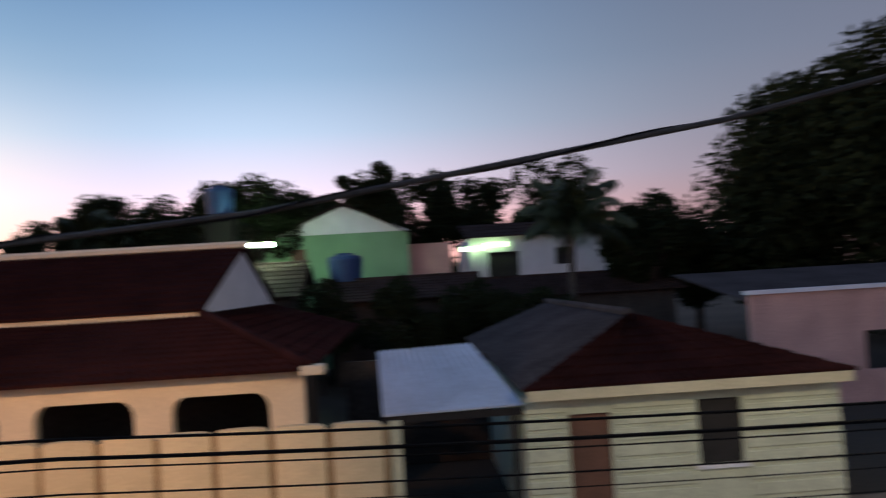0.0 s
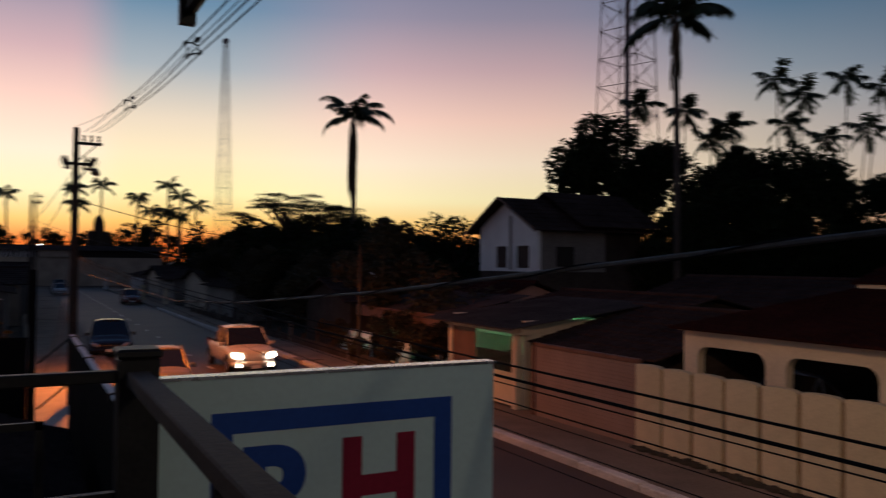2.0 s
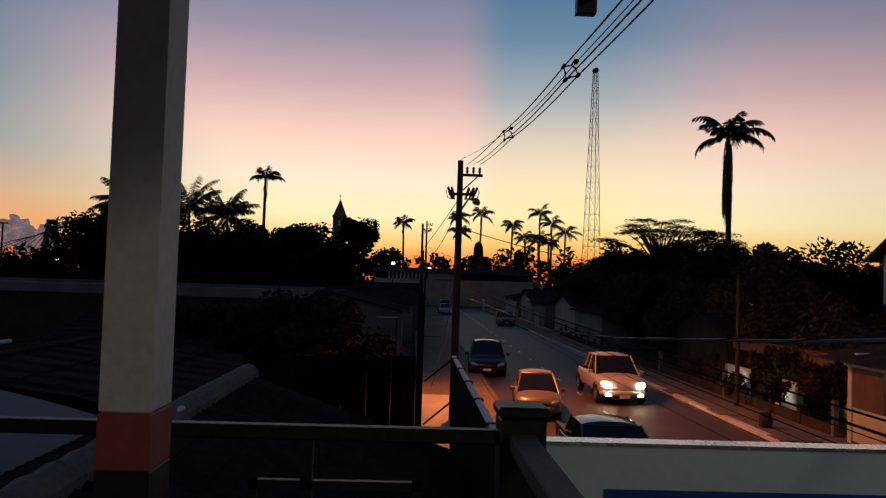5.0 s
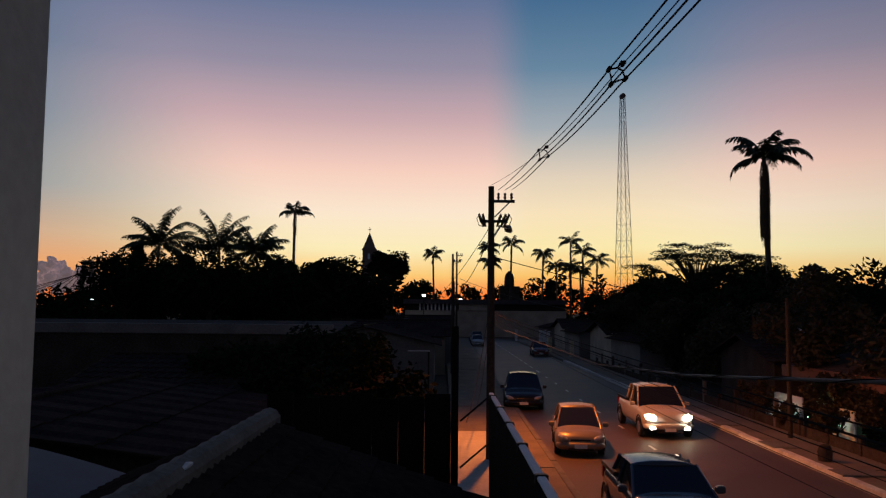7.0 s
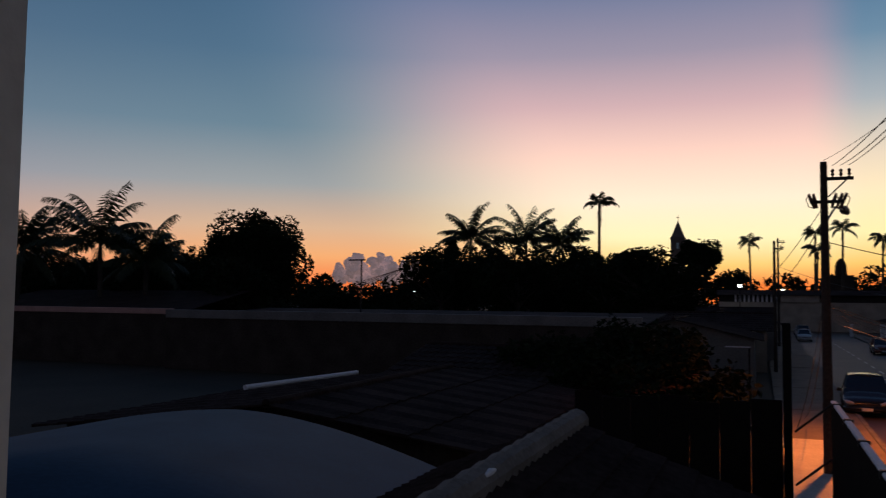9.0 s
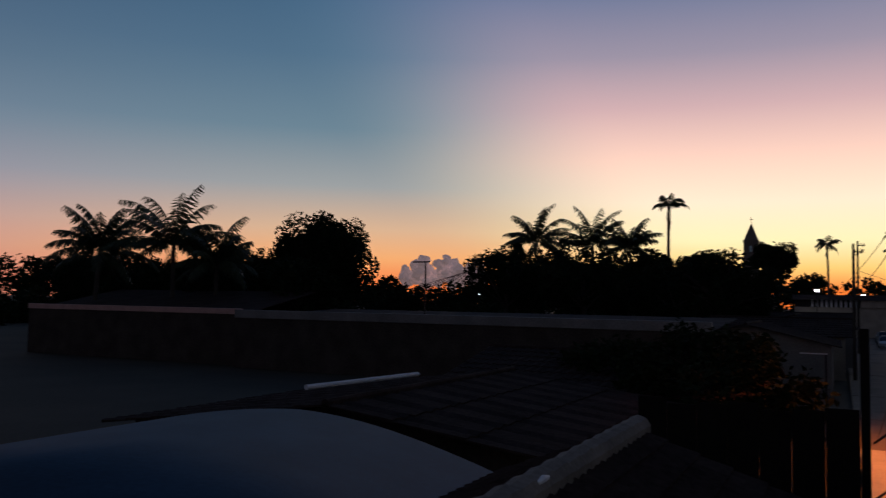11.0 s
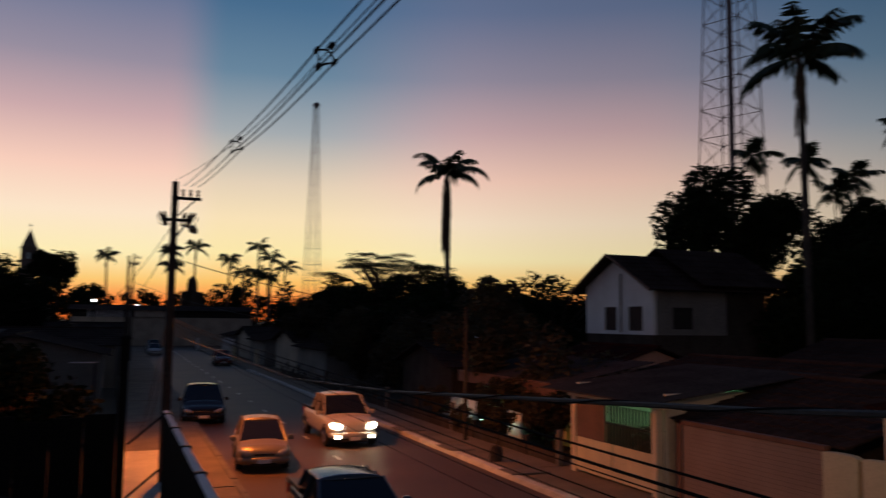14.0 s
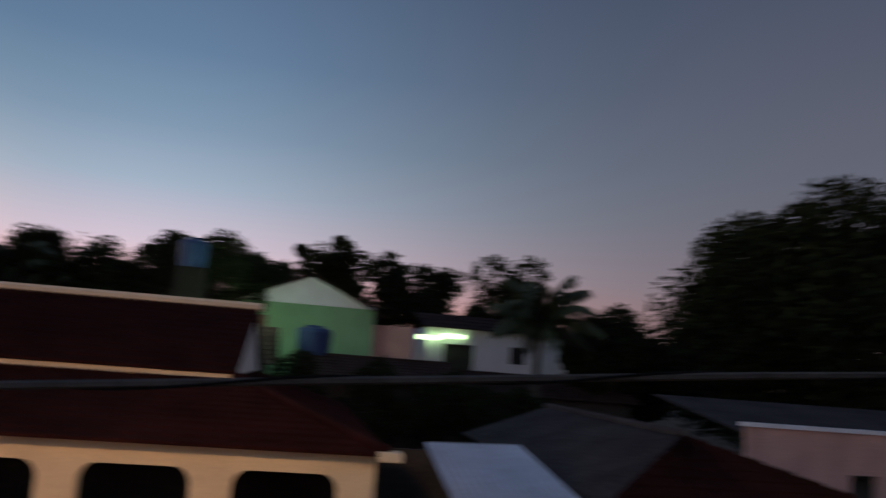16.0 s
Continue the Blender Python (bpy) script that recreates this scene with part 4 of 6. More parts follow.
for k in range(7):
    part("sheet", Shape().box(0.18 - k * 0.52, 0, 0, 0.69 - k * 0.52, 0.03, 2.96 - 0.05 * (k % 3)), BLACKSHEET, df)
part("rail", Shape().box(-2.95, 0.03, 2.4, 0.69, 0.09, 2.48), IRON, df)
an = thing("tv_antenna", "thin television aerial on a mast", "aerial", (-24.3, 50, 0))
part("mast", Shape().tube([(0, 0, 0), (0, 0, 7.3)], 0.05, 6), IRON, an)
part("boom", Shape().tube([(-0.95, 0, 7.25), (0.3, 0, 7.25)], 0.045, 6), IRON, an)


# ---- cars ----
def loft(s, sections):
    """Joins cross-sections (lists of points of one length) into a closed skin."""
    n = len(sections[0])
    v = [p for sec in sections for p in sec]
    f = [(i * n + j, i * n + (j + 1) % n, (i + 1) * n + (j + 1) % n, (i + 1) * n + j) for i in range(len(sections) - 1) for j in range(n)]
    f += [tuple(reversed(range(n))), tuple(range((len(sections) - 1) * n, len(sections) * n))]
    return s.add(v, f)


def car(at, turn, paint, label, kind="hatch", length=4.1, width=1.72, height=1.5, lit=False, group="cars in the street"):
    """A car with its nose along -y, its wheels on z = 0."""
    c = thing("car", label, "car", at, group, turn)
    h, w, l = height, width / 2, length / 2
    body, glass = Shape(), Shape()
    waist = h * 0.6
    if kind == "pickup":
        lower = [(-l, 0.5, 0.78, 0.94), (-l + 0.12, 0.36, 0.93, 0.98), (-l + 0.5, 0.34, 1.04, 1.0), (-l + 1.35, 0.34, 1.1, 1.0), (0.6, 0.34, 1.1, 1.0), (l - 0.1, 0.36, 1.1, 1.0), (l, 0.45, 1.08, 0.97)]
        roofline = [(-l + 1.15, 1.08, 0.93), (-l + 2.0, h, 0.75), (-l + 3.2, h, 0.75), (-l + 3.5, 1.1, 0.9)]
        waist = 1.1
    elif kind == "sedan":
        lower = [(-l, 0.42, 0.62, 0.86), (-l + 0.15, 0.26, 0.74, 0.96), (-l + 0.6, 0.22, 0.84, 1.0), (-l + 1.15, 0.22, waist, 1.0), (l - 0.9, 0.22, waist + 0.05, 1.0), (l - 0.15, 0.26, waist + 0.02, 0.96), (l, 0.4, waist - 0.1, 0.9)]
        roofline = [(-l + 1.05, waist, 0.9), (-l + 1.85, h, 0.72), (l - 1.5, h, 0.72), (l - 0.75, waist + 0.04, 0.86)]
    else:
        lower = [(-l, 0.36, 0.56, 0.9), (-l + 0.1, 0.22, 0.66, 0.96), (-l + 0.35, 0.19, 0.76, 1.0), (-l + 0.95, 0.19, waist, 1.0), (l - 0.5, 0.2, waist + 0.06, 1.0), (l - 0.1, 0.24, waist + 0.02, 0.97), (l, 0.4, waist - 0.08, 0.92)]
        roofline = [(-l + 0.8, waist - 0.03, 0.92), (-l + 1.8, h, 0.71), (l - 0.75, h - 0.02, 0.71), (l - 0.08, waist + 0.05, 0.88)]
    def along(y, col):
        """The lower body's value in a column at y, eased between its stations."""
        for a, b in zip(lower, lower[1:]):
            if y <= b[0]:
                u = (y - a[0]) / (b[0] - a[0])
                u = u * u * (3 - 2 * u)
                return a[col] + (b[col] - a[col]) * u
        return lower[-1][col]

    secs = []
    for q in range(37):
        y = -l + 2 * l * q / 36
        z0, z1, ww = along(y, 1), along(y, 2), w * along(y, 3)
        ww *= 1 - 0.2 * (max(0, abs(y) / l - 0.76) / 0.24) ** 2.2
        hgt = z1 - z0
        half = [(0.0, z0), (0.8, z0), (0.93, z0 + 0.05), (0.985, z0 + hgt * 0.3), (1.0, z0 + hgt * 0.52), (0.985, z0 + hgt * 0.72), (0.94, z1 - 0.07), (0.86, z1 - 0.02), (0.5, z1 + 0.025), (0.0, z1 + 0.035)]
        secs.append([(x * ww, y, z) for x, z in half] + [(-x * ww, y, z) for x, z in half[-2:0:-1]])
    loft(body, secs)
    part("body", body, paint, c, smooth=True)
    (ya, za, ka), (yb, zb, kb), (yc, zc, kc), (yd, zd, kd) = roofline
    top = Shape()
    rows = []
    for q in range(9):
        u = q / 8
        y, kk = yb + (yc - yb) * u, (kb + (kc - kb) * u) * w
        crown = 0.035 * math.sin(math.pi * (0.15 + 0.7 * u))
        rim = zb + (zc - zb) * u - 0.06
        rows.append([(kk * x, y, rim + (0.06 + crown) * (1 - abs(x) ** 3.5)) for x in (-1, -0.94, -0.8, -0.4, 0, 0.4, 0.8, 0.94, 1)] + [(kk * 0.9, y, rim - 0.02), (-kk * 0.9, y, rim - 0.02)])
    loft(top, rows)
    part("roof", top, paint, c, smooth=True)
    for sx in (-1, 1):
        for p, q in (((sx * w * ka, ya, za - 0.05), (sx * w * kb, yb, zb - 0.04)), ((sx * w * kd, yd, zd - 0.05), (sx * w * kc, yc, zc - 0.04)),
                     ((sx * w * 0.94, (yb + yc) / 2, waist - 0.04), (sx * w * (kb + kc) / 2, (yb + yc) / 2, zb - 0.04))):
            part("roof_pillar", Shape().tube([p, q], 0.032, 6), paint, c)
    k = 0.97
    part("windscreen", Shape().add([(-w * ka * k, ya + 0.02, za - 0.02), (w * ka * k, ya + 0.02, za - 0.02), (w * kb * k, yb + 0.02, zb - 0.04), (-w * kb * k, yb + 0.02, zb - 0.04),
                                    (-w * ka * k, ya + 0.06, za - 0.02), (w * ka * k, ya + 0.06, za - 0.02), (w * kb * k, yb + 0.05, zb - 0.05), (-w * kb * k, yb + 0.05, zb - 0.05)],
                                   [(0, 1, 2, 3), (7, 6, 5, 4), (0, 4, 5, 1), (2, 6, 7, 3), (1, 5, 6, 2), (3, 7, 4, 0)]), CARGLASS, c)
    part("rear_window", Shape().add([(-w * kd * k, yd - 0.02, zd), (w * kd * k, yd - 0.02, zd), (w * kc * k, yc - 0.02, zc - 0.05), (-w * kc * k, yc - 0.02, zc - 0.05),
                                     (-w * kd * k, yd - 0.07, zd), (w * kd * k, yd - 0.07, zd), (w * kc * k, yc - 0.06, zc - 0.06), (-w * kc * k, yc - 0.06, zc - 0.06)],
                                    [(3, 2, 1, 0), (4, 5, 6, 7), (0, 1, 5, 4), (2, 3, 7, 6), (1, 2, 6, 5), (3, 0, 4, 7)]), CARGLASS, c)
    for sx in (-1, 1):
        pane = [(sx * w * ka * 0.985, ya + 0.08, za - 0.02), (sx * w * kb * 0.985, yb + 0.04, zb - 0.07), (sx * w * kc * 0.985, yc - 0.04, zc - 0.07), (sx * w * kd * 0.985, yd - 0.08, zd - 0.02)]
        part("side_window", Shape().add(pane + [(p[0] - sx * 0.03, p[1], p[2]) for p in pane], [(0, 1, 2, 3), (7, 6, 5, 4), (0, 4, 5, 1), (1, 5, 6, 2), (2, 6, 7, 3), (3, 7, 4, 0)]), CARGLASS, c)
        part("mirror", Shape().box(sx * (w + 0.09) - 0.09, ya + 0.25, waist - 0.02, sx * (w + 0.09) + 0.09, ya + 0.36, waist + 0.13, bevel=0.03), paint, c)
        zh = 0.53 if kind != "pickup" else 0.72
        part("headlamp", Shape().tube([(sx * w * 0.52, -l - 0.01, zh + 0.03), (sx * w * 0.66, -l + 0.02, zh + 0.06), (sx * w * 0.8, -l + 0.13, zh + 0.09), (sx * w * 0.87, -l + 0.26, zh + 0.12)], [0.04, 0.085, 0.08, 0.03] if kind != "pickup" else [0.06, 0.12, 0.11, 0.04], 10), LIT_HEAD if lit else LAMPGLASS, c)
        part("rear_lamp", Shape().box(sx * w * 0.84 - 0.09, l - 0.12, waist - 0.32, sx * w * 0.84 + 0.09, l + 0.012, waist - 0.02, bevel=0.02), REARLAMP, c)
        for y in (-l + 0.78, l - 0.75):
            r = 0.31 if kind != "pickup" else 0.37
            wheel = part("wheel", Shape().tube([(sx * (w - 0.2), y, r), (sx * (w - 0.17), y, r), (sx * (w - 0.02), y, r), (sx * (w + 0.01), y, r)], [r * 0.94, r, r, r * 0.93], 20), RUBBER, c)
            part("rim", Shape().tube([(sx * (w - 0.05), y, r), (sx * (w + 0.018), y, r)], [r * 0.66, r * 0.6], 12), CHROME, wheel)
            part("arch", Shape().tube([(sx * (w + 0.006), y + (r + 0.07) * math.cos(a), r + (r + 0.07) * math.sin(a)) for a in [math.pi * q / 8 for q in range(9)]], 0.022, 5), IRON, c)
    part("grille", Shape().box(-w * 0.4, -l - 0.014, 0.5, w * 0.4, -l + 0.1, 0.57, bevel=0.02).box(-w * 0.5, -l - 0.13, 0.24, w * 0.5, -l - 0.02, 0.3, bevel=0.02), IRON, c)
    zb0 = 0.36 if kind != "pickup" else 0.46
    part("front_bumper", Shape().tube([(w * u, -l - 0.02 + 0.3 * abs(u) ** 3, zb0) for u in (-0.93, -0.8, -0.6, -0.3, 0.0, 0.3, 0.6, 0.8, 0.93)], [0.08, 0.11, 0.12, 0.12, 0.12, 0.12, 0.12, 0.11, 0.08], 10), paint, c, smooth=True)
    part("number_plate", Shape().box(-0.2, -l - 0.155, 0.3, 0.2, -l - 0.135, 0.42), WHITE, c, "plain pale number plate")
    part("rear_bumper", Shape().box(-w * 0.88, l - 0.2, 0.3, w * 0.88, l + 0.06, 0.52, bevel=0.05), paint, c)
    if kind == "pickup":
        part("load_bed", Shape().box(-w * 0.86, 0.85, 1.1, w * 0.86, l - 0.08, 1.13).box(-w * 0.95, 0.8, 1.08, -w * 0.86, l, 1.17).box(w * 0.86, 0.8, 1.08, w * 0.95, l, 1.17), IRON, c)
        for sx in (-1, 1):
            part("fog_lamp", Shape().box(sx * w * 0.66 - 0.1, -l - 0.08, 0.36, sx * w * 0.66 + 0.1, -l - 0.02, 0.48, bevel=0.02), LIT_HEAD if lit else LAMPGLASS, c)
    return c


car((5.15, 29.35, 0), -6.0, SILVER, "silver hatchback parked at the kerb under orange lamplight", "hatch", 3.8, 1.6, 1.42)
car((4.5, 41.6, 0), -4.0, BLACKCAR, "black hatchback parked at the kerb", "suv", 4.1, 1.86, 1.62)
car((5.05, 18.3, 0), -1.0, DARKBLUE, "dark blue pickup parked at the kerb", "pickup", 4.5, 1.74, 1.56)
car((8.9, 33.8, 0), -1.0, WHITECAR, "white pickup with lit headlamps in the road", "pickup", 5.1, 1.9, 1.8, True)
car((10.9, 88.5, 0), -1.0, REDCAR, "dark red car standing by the far kerb", "hatch", 4.0, 1.7, 1.5)
car((5.3, 113, 0), 0, WHITECAR, "pale car parked far up the street", "hatch", 4.0, 1.7, 1.5)
car((5.6, 122, 0), 0, SILVER, "pale van parked far up the street", "suv", 4.3, 1.8, 1.8)
car((5.7, 131, 0), 0, WHITECAR, "white car parked at the end of the street", "sedan", 4.2, 1.7, 1.5)
car((16.1, 11.6, 0.25), 90, DARKBLUE, "dark car parked in the porch", "hatch", 2.6, 1.7, 2.0)

# ---- poles, lines, lamp ----
def cable(pts, r, mat, name="cable", label="black overhead cable", sag=0.0, n=24):
    t = thing(name, label, "cable", (0, 0, 0), "overhead cables")
    pts = [Vector(p) for p in pts]
    out = []
    for k in range(len(pts) - 1):
        for i in range(n):
            u = i / n
            p = pts[k].lerp(pts[k + 1], u)
            p.z -= sag * 4 * u * (1 - u)
            out.append(p)
    out.append(pts[-1])
    part("strand", Shape().tube(out, r, 6), mat, t)
    return t


def utility_pole(at, h, arms=True):
    p = thing("utility_pole", "concrete utility pole with crossarm and insulators", "utility pole", at, "utility poles")
    part("shaft", Shape().tube([(0, 0, -0.2), (0, 0, h * 0.6), (0, 0, h)], [0.14, 0.115, 0.09], 10), DARKWALL, p)
    if arms:
        part("crossarm", Shape().box(0.05, -0.05, h - 0.5, 0.72, 0.05, h - 0.42).tube([(0.1, 0, h - 0.95), (0.55, 0, h - 0.5)], 0.02, 5), IRON, p)
        for x in (0.22, 0.42, 0.62):
            part("insulator", Shape().tube([(x, 0, h - 0.42), (x, 0, h - 0.34), (x, 0, h - 0.3), (x, 0, h - 0.24), (x, 0, h - 0.2)], [0.02, 0.05, 0.03, 0.05, 0.025], 8), PORCELAIN, p)
        part("lower_arm", Shape().box(-0.35, -0.05, h - 1.12, 0.5, 0.05, h - 1.04), IRON, p)
        for x, a in ((-0.38, 0.5), (-0.26, 0.3), (0.3, -0.4), (0.45, -0.5), (0.56, -0.6)):
            part("fuse_cutout", Shape().tube([(x, 0, h - 0.86), (x + a * 0.12, 0, h - 1.02), (x + a * 0.3, 0, h - 1.25)], [0.035, 0.05, 0.03], 7)
                 .tube([(x + 0.06 * a, 0, h - 0.84), (x - 0.12 * a, 0.0, h - 1.0), (x, 0.0, h - 1.2), (x + a * 0.3, 0, h - 1.25)], 0.014, 5), PORCELAIN, p)
    return p


POLE = (1.98, 25.95)
utility_pole((POLE[0], POLE[1], 0), 8.45)
utility_pole((2.1, 95, 0), 11.6)
utility_pole((2.3, 130, 0), 9.5)
utility_pole((2.2, -9.0, 0), 8.6)
tp = thing("service_pole", "thin dark service pole beside the street", "pole", (1.22, 60, 0), "utility poles")
part("shaft", Shape().tube([(0, 0, -0.1), (0, 0, 5), (0, 0, 8.8)], [0.13, 0.11, 0.08], 8), DARKWALL, tp)
part("bracket", Shape().tube([(-0.05, 0, 8.0), (0.5, 0, 8.25)], 0.025, 6), IRON, tp)
wp = thing("wooden_post", "thin dark wooden service post on the pavement", "post", (13.2, 31.1, 0))
part("shaft", Shape().tube([(0, 0, 0), (0, 0, 5.2)], [0.09, 0.07], 8), BARK, wp)

# street lamp that gives the orange pool on the road
lamp = thing("street_lamp", "sodium street lamp on a curved arm of the pole", "street lamp", (POLE[0], POLE[1], 0))
part("arm", Shape().tube([(0.08, 0.1, 6.9), (0.4, 1.6, 7.4), (0.75, 3.4, 7.5)], 0.03, 8), IRON, lamp)
part("hood", Shape().tube([(0.72, 3.3, 7.5), (0.8, 3.6, 7.52), (0.92, 4.1, 7.5)], [0.07, 0.14, 0.09], 10), IRON, lamp)
ld = bpy.data.lights.new("street_lamp_light", "SPOT")
ld.energy, ld.color, ld.spot_size, ld.spot_blend, ld.shadow_soft_size = 3300, (1.0, 0.235, 0.03), radians(150), 0.75, 0.12
lo = new("street_lamp_light", ld)
lo.parent = lamp
lo.matrix_basis = pose(0.86, 3.8, 7.3, -8, -16, 0)

# its twin on a bracket of the balcony building lights the house fronts
lamp2 = thing("street_lamp", "street lamp on a long bracket over the road", "street lamp", (1.0, 2.4, 6.1))
part("arm", Shape().tube([(0, 0, 0.0), (0.6, 0.5, 1.1), (1.8, 1.6, 1.55), (3.1, 2.8, 1.6)], 0.03, 8), IRON, lamp2)
part("hood", Shape().tube([(3.0, 2.7, 1.6), (3.4, 3.05, 1.63), (3.9, 3.5, 1.6)], [0.07, 0.14, 0.09], 10), IRON, lamp2)
ld2 = bpy.data.lights.new("street_lamp_light", "SPOT")
ld2.energy, ld2.color, ld2.spot_size, ld2.spot_blend, ld2.shadow_soft_size = 640, (1.0, 0.52, 0.25), radians(116), 0.55, 0.12
lo2 = new("street_lamp_light", ld2)
lo2.parent = lamp2
lo2.matrix_basis = pose(3.6, 3.2, 1.4, 22, -50, 0)

# lamp on the pole behind the balcony
lamp3 = thing("street_lamp", "street lamp on the arm of a pole behind the balcony", "street lamp", (2.2, -9.0, 0))
part("arm", Shape().tube([(0.08, 0.1, 6.9), (0.6, 0.5, 7.4), (1.6, 0.9, 7.5)], 0.03, 8), IRON, lamp3)
part("hood", Shape().tube([(1.5, 0.86, 7.5), (1.8, 0.95, 7.52), (2.3, 1.05, 7.5)], [0.07, 0.14, 0.09], 10), IRON, lamp3)
ld3 = bpy.data.lights.new("street_lamp_light", "SPOT")
ld3.energy, ld3.color, ld3.spot_size, ld3.spot_blend, ld3.shadow_soft_size = 330, (1.0, 0.86, 0.64), radians(150), 0.4, 0.3
lo3 = new("street_lamp_light", ld3)
lo3.parent = lamp3
lo3.matrix_basis = pose(2.0, 1.0, 7.3, 25, -10, 0)

s1, s2 = (2.26, 15.4, 7.37), (2.34, 9.75, 7.1)
for i, (dx, dz) in enumerate(((-0.077, 0.067), (-0.055, -0.095), (0.097, -0.033))):
    cable([(POLE[0] + 0.22 + 0.2 * i, 26, 8.35), (s1[0] + dx, s1[1], s1[2] + dz), (s2[0] + dx, s2[1], s2[2] + dz), (2.5 + dx, 0.5, 6.95 + dz), (2.6 + 0.2 * i, -9, 8.3)], 0.009, CABLE, "power_line", "black covered power line", 0.05)
cable([(POLE[0], 26, 8.5), (s1[0] + 0.075, s1[1], s1[2] + 0.13), (s2[0] + 0.075, s2[1], s2[2] + 0.13), (2.575, 0.5, 7.08), (2.2, -9, 8.5)], 0.006, CABLE, "power_line", "thin steel carrier line", 0.05)


def spacer(at):
    t = thing("line_spacer", "black diamond shaped power line spacer", "spacer", at, "line spacers")
    ring = [(0.02, 0, 0.15), (-0.03, 0, 0.17), (-0.03, 0, 0.08), (-0.1, 0, 0.02), (-0.04, 0, -0.04), (0.0, 0, -0.11), (0.04, 0, -0.04), (0.1, 0, 0.02), (0.03, 0, 0.08), (-0.03, 0, 0.08)]
    tilt = lambda x, y, z: (0.866 * x + 0.5 * z, y, 0.866 * z - 0.5 * x)      # it hangs tilted
    part("frame", Shape().tube([tilt(*p) for p in ring], 0.012, 6), CABLE, t)
    for x, z in ((0, 0.15), (-0.1, 0.02), (0.1, 0.02), (0, -0.11)):
        part("clamp", Shape().tube([tilt(x, -0.05, z), tilt(x, 0.05, z)], 0.025, 8), CABLE, t)


spacer(s1)
spacer(s2)
main = [(2.6, -2.1, 4.95), (2.6, -0.45, 4.71), (2.6, 1.05, 4.6), (2.6, 2.5, 4.48), (2.6, 4.4, 4.32), (2.6, 8.3, 4.06), (2.6, 12.2, 3.9)]
cable([(2.6, -9.0, 6.4)] + main + [(2.4, 25.95, 4.05)], 0.011, CABLEGREY, "telephone_cable", "thick worn telephone cable strung along the street")
wrap = thing("lashing_wire", "thin wire lashed round the telephone cable", "cable", (0, 0, 0), "overhead cables")
coil = []
for a, b in zip(main, main[1:]):
    n = max(4, int((b[1] - a[1]) * 9))
    coil += [(a[0] + 0.013 * math.cos(0.7 * (len(coil) + q)), a[1] + (b[1] - a[1]) * q / n, a[2] + (b[2] - a[2]) * q / n + 0.013 * math.sin(0.7 * (len(coil) + q))) for q in range(n)]
part("strand", Shape().tube(coil, 0.004, 5), CABLE, wrap)
for k, (z, r) in enumerate(((4.06, 0.006), (4.0, 0.008), (3.97, 0.0035), (3.89, 0.004), (3.84, 0.0025), (3.76, 0.003), (3.66, 0.0025))):
    cable([(2.8, -9, z), (2.95 + 0.01 * k, 0.4, 4.57 - (4.57 - z) * 1.25), (2.1, 26, z + 0.55)], r, CABLE, "service_line", "thin black service line along the street", 0.12, 40)
cable([(2.0, 26, 7.0), (2.1, 95, 8.0)], 0.015, CABLE, "service_line", "black line running up the street", 0.9)
cable([(2.0, 26, 6.3), (13.2, 31.1, 5.1)], 0.012, CABLE, "service_line", "black service line over the street", 0.4)
cable([(2.1, 95, 8.6), (13.4, 70, 4.6)], 0.02, CABLEGREY, "service_line", "grey service line over the street", 0.5)

for k, (x, y) in enumerate(((1.5, 34.0), (1.9, 37.0), (2.3, 31.0))):
    cable([(2.0, 26.1, 5.2 - 0.5 * k), (x, y, 0.2)], 0.012, CABLEGREY, "hanging_cable", "slack pale cable hanging from the pole", 0.5 + 0.2 * k)
cable([(2.0, 26, 7.3), (-1.5, 60, 5.0)], 0.01, CABLE, "service_line", "thin black service line over the roofs", 0.8)

# ---- towers ----
def lattice_tower(at, h, w0, w1, bays, r, label, turn=20, antennas=True):
    t = thing("lattice_tower", label, "tower", at, "radio towers", turn)
    cs = [(-1, -1), (1, -1), (1, 1), (-1, 1)]
    wid = lambda z: (w0 + (w1 - w0) * z / h) / 2
    for x, y in cs:
        part("leg", Shape().tube([(x * w0 / 2, y * w0 / 2, 0), (x * w1 / 2, y * w1 / 2, h)], r * 1.5, 5), STEEL, t)
    for k in range(4):
        (ax, ay), (bx, by) = cs[k], cs[(k + 1) % 4]
        for b in range(bays):
            z0, z1 = h * b / bays, h * (b + 1) / bays
            p, q = wid(z0), wid(z1)
            part("brace", Shape().tube([(ax * p, ay * p, z0), (bx * q, by * q, z1)], r * 0.6, 4), STEEL, t)
            part("brace", Shape().tube([(bx * p, by * p, z0), (ax * q, ay * q, z1)], r * 0.6, 4), STEEL, t)
            part("strut", Shape().tube([(ax * q, ay * q, z1), (bx * q, by * q, z1)], r, 4), STEEL, t)
    return t


lt = lattice_tower((52.3, 60, 0), 46, 5.4, 2.6, 17, 0.04, "red and grey lattice radio tower behind trees")
part("cable_ladder", Shape().box(-0.25, -0.15, 0, 0.25, 0.15, 45), STEEL, lt)
for z in (35.5, 38, 41):
    for x, y in ((-1.9, -1.5), (1.9, -1.5), (0, 1.9)):
        part("antenna", Shape().box(x - 0.2, y - 0.12, z, x + 0.2, y + 0.12, z + 1.9, bevel=0.04), STEEL, lt)
lt2 = lattice_tower((33.9, 150.0, 0), 45.1, 3.0, 0.7, 15, 0.035, "slender lattice radio mast beyond the street", 12)
part("drum_antenna", Shape().tube([(0, -0.4, 45.3), (0, 0.4, 45.3)], 0.5, 12), STEEL, lt2)


